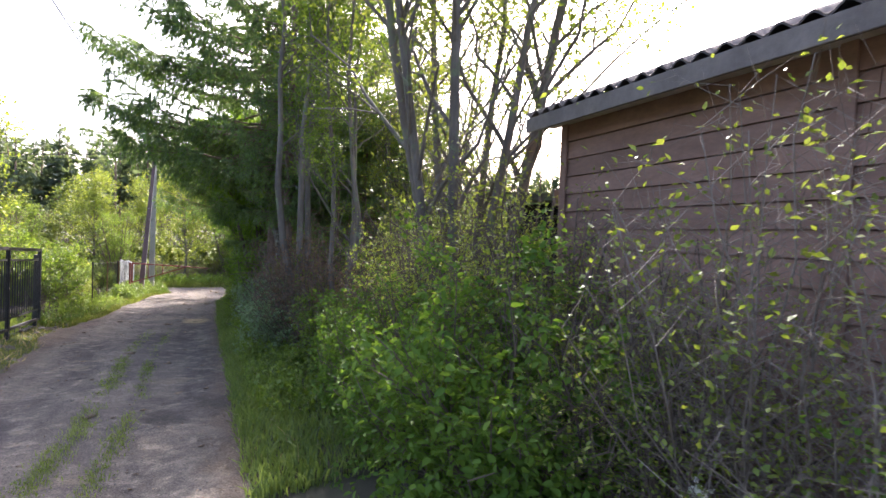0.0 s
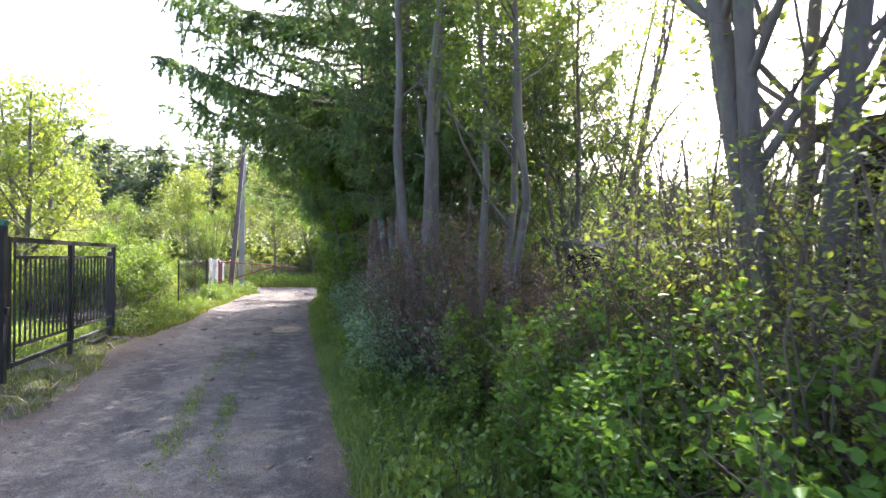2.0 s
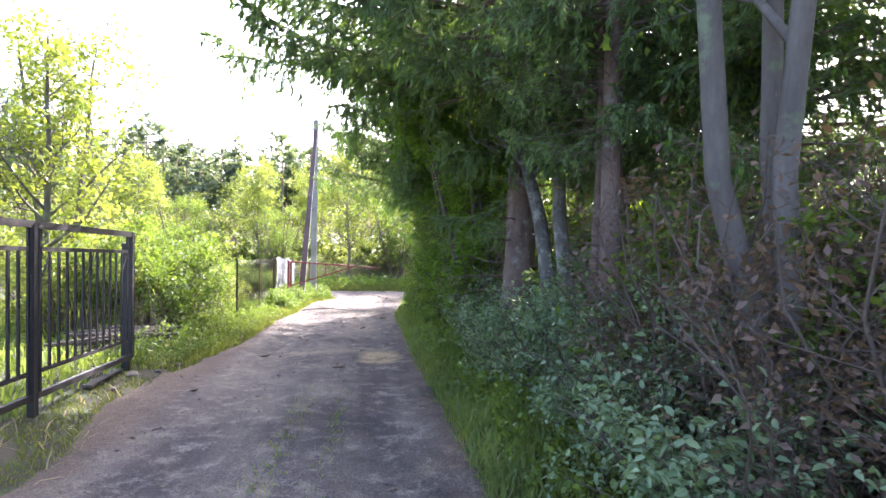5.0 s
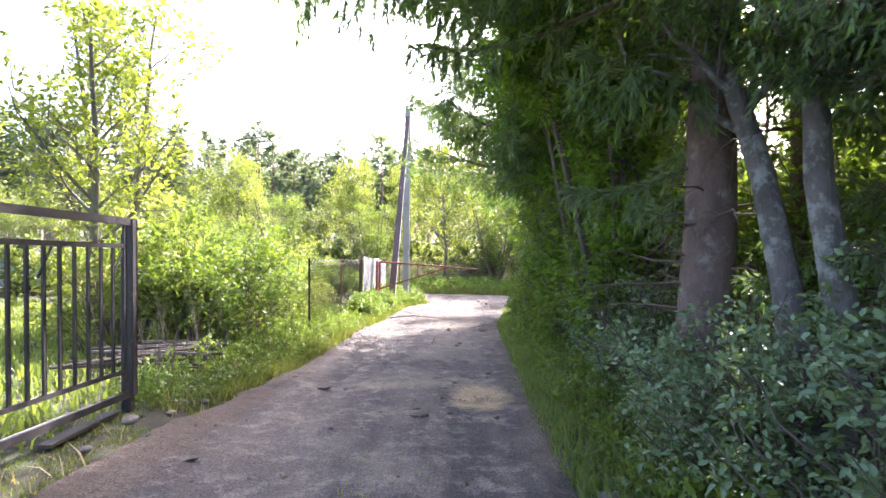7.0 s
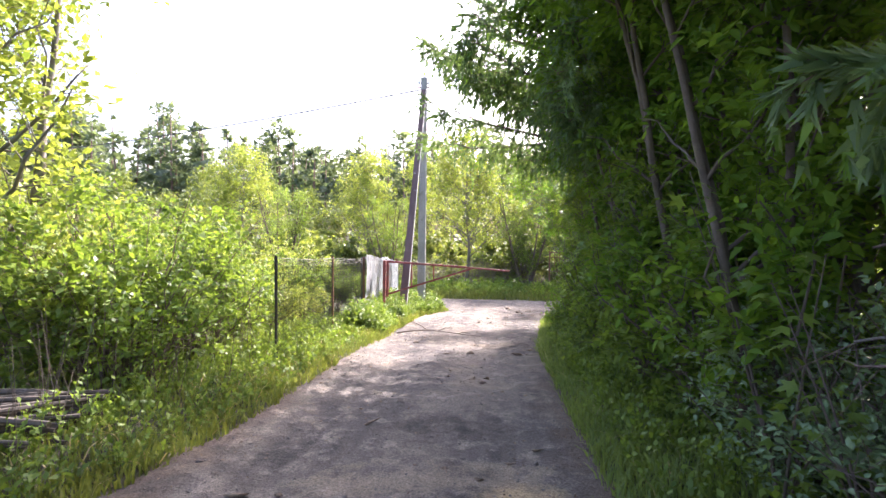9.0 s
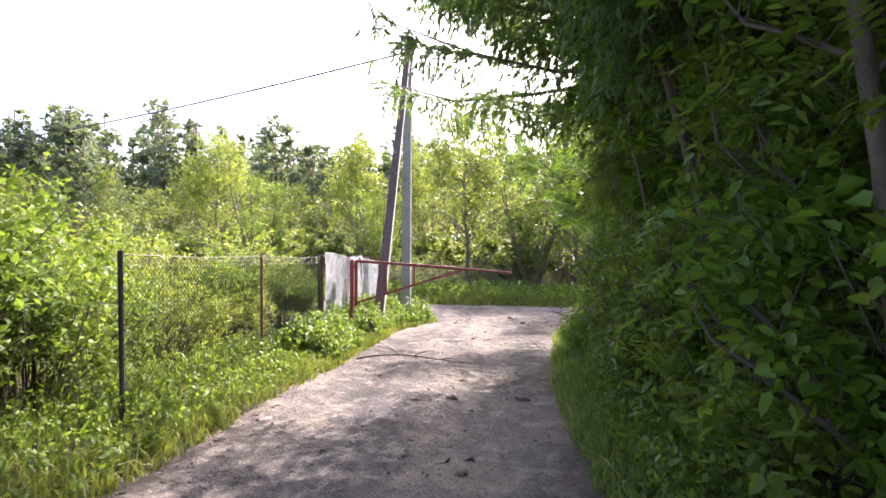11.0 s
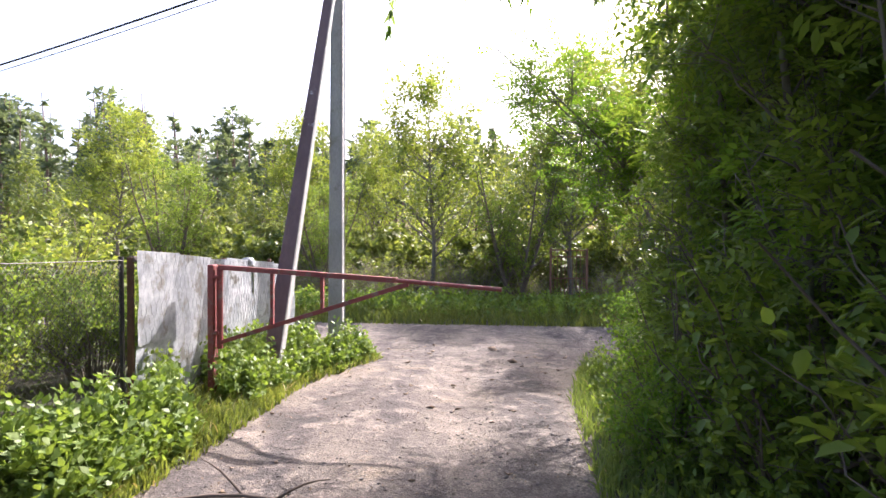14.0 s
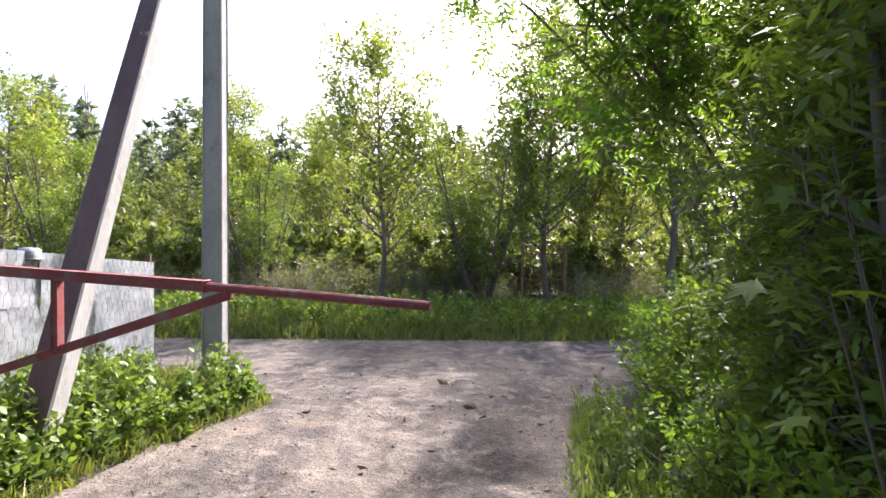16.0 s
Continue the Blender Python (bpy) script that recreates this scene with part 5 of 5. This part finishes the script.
def maple_sapling():
    """A young maple: a few whips with broad lobed leaves held flat on long stalks."""
    stems, k = 7, 7
    s = np.linspace(0, 1, k)
    an = rng.uniform(0, 2 * np.pi, stems)
    P = np.zeros((stems, k, 3))
    H = rng.uniform(0.9, 2.0, stems)
    P[:, :, 0] = np.outer(np.cos(an) * 0.5, s ** 1.3)
    P[:, :, 1] = np.outer(np.sin(an) * 0.5, s ** 1.3)
    P[:, :, 2] = np.outer(H, s) - 0.05
    R = np.repeat((0.011 * (1 - 0.75 * s))[None], stems, 0)
    T, TR = sprout(P, R, 130, 0.25, 1.0, 0.14, 0.8, 0.1, 0.0, 3, 0.4, 0.0018)
    m = len(T)
    shape = palmate()
    a = unit(unit(T[:, 2] - T[:, 0]) * (1, 1, 0.3) + np.array([0, 0, -0.35]))
    nrm = unit(np.array([0, 0, 1.0]) + rng.normal(size=(m, 3)) * 0.35 + a * 0.2)
    b = unit(np.cross(a, nrm))
    c = np.cross(b, a)
    L = rng.uniform(0.05, 0.10, m)[:, None, None]
    curl = -0.22 * (shape ** 2).sum(1)
    V = T[:, 2][:, None] + L * (b[:, None] * shape[None, :, :1] + a[:, None] * shape[None, :, 1:] + c[:, None] * curl[None, :, None])
    n = len(shape)
    ring = np.stack([np.zeros(n - 1, int), np.arange(1, n), np.roll(np.arange(1, n), -1)], -1)
    F = (ring[None] + n * np.arange(m)[:, None, None]).reshape(-1, 3)
    return join(tubes(P, R, 5), tubes(T, TR, 3)), (V.reshape(-1, 3), F)


w, l = maple_sapling()
ob = plant("maple_sapling", "young maple with broad lobed leaves at the hedge's foot", "tree", "hedge trees", w, [(*l, M_LEAF_MID)], M_TWIG, trunk="stemwork", crown="foliage")
set_first(ob, 1.05, 19.25)
place(ob, ((1.0, 14.5, 120, 0.95), (1.15, 22.0, 60, 0.85), (1.1, 17.3, 210, 0.9), (1.05, 13.9, 300, 0.8)))
w, l = shrub_parts(1.0, 2.3, 44, 9500, 0.072, 0.05, 0.9, 0.6, 0.8, full=True)
ob = plant("maple_scrub", "dark green leafy scrub reaching to the ground", "bush", "hedge bushes", w, [(*l, M_LEAF_MID)], M_TWIG, trunk="stemwork", crown="foliage")
set_first(ob, 1.45, 16.3)
place(ob, ((1.45, 17.9, 90, 0.95), (1.5, 19.5, 190, 0.95), (1.55, 21.2, 280, 0.85), (1.75, 22.9, 20, 0.7), (2.3, 24.5, 130, 0.65), (2.6, 19.0, 50, 1.1), (2.7, 21.2, 230, 1.1), (3.3, 21.9, 70, 1.75), (3.5, 23.5, 170, 1.65), (4.2, 24.9, 60, 1.7), (1.7, 9.9, 200, 0.85), (1.95, 8.6, 310, 0.85), (1.5, 6.9, 40, 0.52), (1.75, 6.1, 150, 0.55), (3.0, 13.6, 80, 1.3), (4.0, 13.2, 190, 1.5), (3.6, 15.2, 270, 1.5), (4.7, 14.4, 340, 1.6)))

# taller trees behind the hedge
w, l = tree_parts(9.0, 0.066, 7, 0.17, 0.22, 95, 0.25, 560, 20000, 0.062, 0.08, 0.5, 0.5, 2, reach=2.6, flare=0.2)
ob = plant("many_stemmed_tree", "grey many-stemmed tree, thinly leaved", "tree", "tall trees", w, [(*l, M_LEAF_YELLOW)], M_BARK)
set_first(ob, 2.4, 4.95)
place(ob, ((3.6, 9.2, 130, 0.75),))
w, l = tree_parts(9.5, 0.068, 3, 0.05, 0.25, 50, 0.2, 300, 10500, 0.07, 0.07, 0.3, 0.5, 2, bend=0.035, reach=1.05, flare=0.08)
ob = plant("slim_alder", "slim grey-barked tree with small leaves", "tree", "tall trees", w, [(*l, M_LEAF_MID)], M_BARK)
set_first(ob, 1.42, 8.85)
place(ob, ((2.0, 16.0, 200, 0.8), (1.85, 7.75, 120, 0.75)))
w, nd, sh = spruce_parts(11.4, 0.21, 4.9, 0.33, 16, 185000, 22000, 60, 3.1, laterals=24, shoot=0.085, hang=0.26, low=6, open_side=math.pi, open_boughs=12)
ob = plant("spruce", "tall dark spruce with drooping branches", "tree", "spruces", w, [(*nd, M_NEEDLE), (*sh, M_NEEDLE_TIP)], M_SPRUCE_BARK)
set_first(ob, 1.42, 13.2)
place(ob, ((3.1, 11.7, 77, 0.72),))
w, nd, sh = spruce_parts(10.2, 0.2, 4.25, 0.31, 15, 140000, 16000, 30, 2.3, per=7, laterals=24, hang=0.34, shoot=0.08, open_side=-0.25, open_boughs=18)
ob = plant("spruce", "tall dark spruce with long boughs over the lane", "tree", "spruces", w, [(*nd, M_NEEDLE), (*sh, M_NEEDLE_TIP)], M_SPRUCE_BARK)
set_first(ob, 2.0, 19.9, 200)
w, nd, sh = spruce_parts(3.6, 0.05, 1.2, 0.06, 12, 16000, 9000, 4, 0.0, hang=0.14)
ob = plant("young_spruce", "young spruce with bright green shoots", "tree", "spruces", w, [(*nd, M_NEEDLE), (*sh, M_NEEDLE_TIP)], M_SPRUCE_BARK)
set_first(ob, 2.15, 9.75, 0, 0.95)
place(ob, ((2.3, 12.2, 100, 1.0), (2.7, 14.8, 220, 0.95), (2.9, 10.7, 160, 1.1), (3.3, 12.6, 290, 1.2), (2.8, 22.3, 20, 1.15), (3.5, 23.7, 140, 1.3), (2.7, 21.2, 260, 1.1)))
w, nd, sh = spruce_parts(10.0, 0.088, 1.6, 0.34, 14, 26000, 4000, 70, 3.0)
ob = plant("bare_stemmed_spruce", "spruce with a bare brown stem and dead twigs", "tree", "spruces", w, [(*nd, M_NEEDLE), (*sh, M_NEEDLE_TIP)], M_SPRUCE_BARK)
set_first(ob, 1.36, 10.62)
place(ob, ((1.46, 11.02, 140, 0.72), (1.9, 11.6, 60, 0.85), (2.5, 13.9, 300, 0.9), (2.7, 22.9, 30, 0.75), (3.6, 22.6, 190, 0.9)))
w, l = tree_parts(6.2, 0.11, 2, 0.07, 0.3, 30, 0.2, 150, 2600, 0.06, 0.06, 0.4, 0.5, 2, bend=0.02, reach=2.0, lean=(-0.5, 1.2), arc=1.2)
ob = plant("mossy_rowan", "old lichen-grey twin-stemmed tree leaning over the hedge", "tree", "tall trees", w, [(*l, M_LEAF_MID)], M_LICHEN)
set_first(ob, 1.62, 11.95)

w, l = shrub_parts(0.62, 1.05, 30, 6000, 0.045, 0.05, 0.9, 0.55)
ob = plant("corner_bush", "bright low bush spilling over the lane's edge", "bush", "hedge bushes", w, [(*l, M_LEAF_SPRING)], M_TWIG, trunk="stemwork", crown="foliage")
set_first(ob, 1.6, 23.2, 0, 0.9)
place(ob, ((1.9, 24.5, 100, 0.95), (2.4, 25.8, 200, 1.0), (1.15, 21.9, 300, 0.85), (2.9, 26.6, 60, 1.1)))

# garden bushes and trees on the left
w, l = shrub_parts(1.15, 2.0, 60, 12500, 0.07, 0.3, 0.85, 0.55)
ob = plant("fence_bush", "dense green bush on bare stems against the fence", "bush", "garden bushes", w, [(*l, M_LEAF_MID)], M_TWIG, trunk="stemwork", crown="foliage")
set_first(ob, -4.2, 16.8)
place(ob, ((-4.35, 18.5, 80, 0.9), (-4.1, 23.7, 150, 0.6), (-4.6, 22.7, 250, 0.7)))
w, l = shrub_parts(1.2, 2.1, 56, 6200, 0.08, 0.35, 0.85, 0.55, 0.6)
ob = plant("garden_bush", "broad sunlit garden bush with bare brown stems", "bush", "garden bushes", w, [(*l, M_LEAF_YELLOW)], M_TWIG, trunk="stemwork", crown="foliage")
set_first(ob, -5.3, 16.3, 0, 0.9)
place(ob, ((-5.9, 18.2, 200, 1.0), (-4.3, 20.5, 30, 0.55), (-4.1, 21.9, 130, 0.45), (-5.6, 21.2, 160, 0.7), (-7.2, 20.2, 300, 1.0), (-5.4, 24.6, 20, 0.9), (-7.6, 24.2, 110, 1.05), (-10.2, 24.0, 210, 1.1)))
w, l = tree_parts(4.6, 0.07, 3, 0.15, 0.2, 30, 0.32, 190, 6000, 0.088, 0.07, 0.4, 0.55, 2)
ob = plant("apple_tree", "old garden fruit tree in young leaf", "tree", "garden trees", w, [(*l, M_LEAF_YELLOW)], M_BARK)
set_first(ob, -6.1, 17.2, 0, 1.2)
place(ob, ((-8.5, 14.2, 60, 1.15), (-11, 18.5, 140, 1.1), (-13, 14, 200, 1.2), (-9.5, 11.0, 30, 0.85)))

# trees and undergrowth across the cross road
w, l = tree_parts(6.2, 0.09, 1, 0.0, 0.22, 46, 0.38, 230, 8500, 0.115, 0.09, 0.2, 0.55, 2)
ob = plant("roadside_tree", "round young tree on the bank across the road", "tree", "bank trees", w, [(*l, M_LEAF_YELLOW)], M_BARK)
set_first(ob, -1.35, 34.0)
place(ob, ((-6.5, 38, 60, 0.95), (5.2, 35.5, 130, 0.9), (-12, 36, 200, 0.95), (-3.8, 40, 250, 0.95), (5.6, 33.6, 10, 1.35), (8.2, 34.6, 80, 1.4), (4.4, 37.0, 300, 1.3), (2.9, 34.3, 170, 1.1)))
w, l = tree_parts(4.2, 0.05, 8, 0.34, 0.12, 56, 0.25, 300, 8000, 0.085, 0.07, 0.5, 0.4, 2)
ob = plant("willow_clump", "many-stemmed willow clump fanning from its foot", "tree", "bank trees", w, [(*l, M_LEAF_MID)], M_TWIG)
set_first(ob, 1.15, 33.8)
place(ob, ((-4.9, 35.6, 90, 0.95), (7.2, 34.2, 200, 0.95), (-9.4, 34.5, 310, 1.0)))
w, l = shrub_parts(0.95, 1.25, 60, 1500, 0.05, 0.1, 0.95, 0.55, 1.3)
ob = plant("bank_brush", "low brown twiggy brush with a few green leaves", "shrub", "bank brush", w, [(*l, M_LEAF_YELLOW)], M_PALE_TWIG, trunk="stemwork", crown="foliage")
set_first(ob, -3.4, 34.2)
place(ob, [(-12.5 + k * 1.45 + rng.normal() * 0.3, 34.3 + rng.uniform(-0.5, 0.7), rng.uniform(0, 360), rng.uniform(0.75, 1.15)) for k in range(13) if abs(-12.5 + k * 1.45 + 3.4) > 0.8])
w, l = shrub_parts(1.5, 2.3, 22, 2400, 0.22, 0.08, 0.9, 0.6, 0.3, 0.08)
ob = plant("thicket_bush", "dense leafy thicket across the road", "bush", "thicket bushes", w, [(*l, M_FAR_LEAF)], M_TWIG, trunk="stemwork", crown="foliage")
set_first(ob, -3.2, 36.5)
spots = [(-16 + k * 1.75 + rng.normal() * 0.4, 36.3 + rng.uniform(-1.0, 2.5), rng.uniform(0, 360), rng.uniform(0.75, 1.25)) for k in range(17)]
spots += [(3.4, 22.9, 40, 1.1), (5.4, 23.6, 200, 1.1), (6.9, 8.6, 30, 1.0), (7.8, 10.8, 120, 1.1), (8.2, 6.6, 250, 1.0), (9.5, 9.0, 300, 1.2)]
spots += [(7.4 + rng.uniform(-0.6, 0.9), 10.2 + k * 2.1, rng.uniform(0, 360), rng.uniform(0.9, 1.2)) for k in range(7)]
spots += [(-9 - k * 2.3, 27 + rng.uniform(-3.5, 4) * (k > 1) + k * 0.3, rng.uniform(0, 360), rng.uniform(0.7, 1.2)) for k in range(9)]
spots += [(-22 + k * 3.4 + rng.normal() * 0.4, 41 + rng.uniform(-1.0, 2.0), rng.uniform(0, 360), rng.uniform(1.1, 1.5)) for k in range(10)]
place(ob, [s for s in spots if not 25.8 < s[1] < 31.4])
w, l = tree_parts(9.0, 0.13, 2, 0.08, 0.04, 44, 0.45, 90, 2600, 0.36, 0.4, 0.12, 0.6, 1)
ob = plant("birch", "leafy full-crowned tree at the wood's edge", "tree", "wood edge trees", w, [(*l, M_FAR_LEAF)], M_BARK)
set_first(ob, -9, 46, 0, 0.6)
spots = []
for k in range(29):
    x = -60 + k * 3.15 + rng.normal() * 1.0
    spots.append((x, 45 + rng.uniform(-3, 9) + max(0.0, -x - 20) * 0.35, rng.uniform(0, 360), rng.uniform(0.45, 0.72)))
place(ob, spots)


def far_woods():
    """The pine wood on the skyline, past anyone's counting."""
    woods, crowns = [], []
    for k in range(640):
        x, y = rng.uniform(-190, 110), rng.uniform(85, 140)
        H = rng.uniform(12.5, 16.5) + 4.0 * min(1.0, max(0.0, (-x - 25) / 25))
        P = np.array([[(x, y, -1.7), (x + rng.normal() * 0.3, y, H * 0.5), (x + rng.normal() * 0.4, y, H)]])
        woods.append(tubes(P, np.array([[0.22, 0.17, 0.04]]), 5))
        conical = rng.random() < 0.85
        m = 40
        t = 1 - 0.75 * np.sqrt(rng.random(m)) if conical else rng.uniform(0.5, 1.0, m)
        rad = (1 - t) * 3.4 + 0.1 if conical else 2.6 * np.sin(np.clip((t - 0.45) / 0.58, 0, 1) * np.pi) ** 0.6 + 0.2
        an = rng.uniform(0, 2 * np.pi, m)
        q = np.sqrt(rng.uniform(0.1, 1, m))
        c = np.stack([x + np.cos(an) * rad * q, y + np.sin(an) * rad * q, H * t], -1)
        pts = np.repeat(c, 8, 0) + rng.normal(size=(m * 8, 3)) * (0.5, 0.5, 0.3) * np.repeat(np.clip(1.3 - t, 0.3, 1) if conical else t, 8)[:, None]
        crowns.append(leaf_set(pts, 0.95, 0.6, 0.0, 0.4, slim=True))
    V, F = join(*woods)
    ob = empty("pine_wood", pose(0, 0, 0), "distant dark pine wood on the skyline", "wood", kind="stuff")
    part_mesh("trunks", mesh_of("trunks", V, F, M_SPRUCE_BARK), ob, kind="stuff")
    V, F = join(*crowns)
    part_mesh("crowns", mesh_of("crowns", V, F, M_PINE), ob, kind="stuff")


far_woods()


# nettles and ground elder on the left verge, bank weeds
def weeds(name, P, h, n_leaf, size, mat, label):
    tips = P + rng.normal(size=P.shape) * (0.05, 0.05, 0) + np.stack([0 * h, 0 * h, h], -1)
    lines = np.stack([P - (0, 0, 0.03), (P + tips) / 2 + rng.normal(size=P.shape) * 0.015, tips], 1)
    stem = tubes(lines, np.full(lines.shape[:2], 0.0025), 3)
    leaf = leaves_on(lines, n_leaf * len(P), size, 0.02, 0.25, width=0.6, rise=0.1, level=0.8)
    V, F = join(stem, leaf)
    tagged(new(name, mesh_of(name, V, F, mat)), label, "weeds", kind="stuff")


P = scatter(3600, -3.0, -1.6, 21.0, 26.3, lambda x, y: (lane_depth(x, y) < -0.07) & patchy(x, y, -0.15, 2.3))
weeds("nettle_patch", P, rng.uniform(0.08, 0.5, len(P)) * np.clip(-lane_depth(P[:, 0], P[:, 1]) / 0.45 + 0.25, 0.3, 1), 12, 0.062, M_NETTLE, "lush nettles and ground elder below the sheet fence")
P = scatter(1500, -3.6, -2.4, 13.5, 22, lambda x, y: lane_depth(x, y) < -0.1)
weeds("verge_weeds", P, rng.uniform(0.06, 0.35, len(P)) * np.clip((P[:, 0] + 2.3) / -0.7, 0.25, 1), 8, 0.045, M_LEAF_MID, "leafy green weeds along the chain-link fence")
P = scatter(2200, 0.45, 1.5, 5, 26, lambda x, y: lane_depth(x, y) < -0.12)
weeds("hedge_weeds", P, rng.uniform(0.08, 0.35, len(P)), 8, 0.05, M_LEAF_MID, "low green weeds under the hedge")
P = scatter(2600, -14, 10, 29.8, 33)
weeds("bank_weeds", P, rng.uniform(0.15, 0.5, len(P)), 8, 0.10, M_LEAF_MID, "rank weeds on the bank across the road")
P = scatter(170, -3.9, -3.15, 13.6, 18.5, lambda x, y: patchy(x, y, -0.4, 2.0))
top = P + rng.normal(size=P.shape) * (0.12, 0.12, 0) + np.stack([np.zeros(len(P)), np.zeros(len(P)), rng.uniform(0.25, 1.0, len(P))], -1)
lines = np.stack([P - (0, 0, 0.03), (P + top) / 2 + rng.normal(size=P.shape) * 0.02, top], 1)
V, F = tubes(lines, np.full(lines.shape[:2], 0.0032) * np.array([1.2, 1.0, 0.5]), 4)
tagged(new("dry_stalks", mesh_of("dry_stalks", V, F, M_TWIG)), "withered brown stalks standing before the bushes", "stalks", kind="stuff")
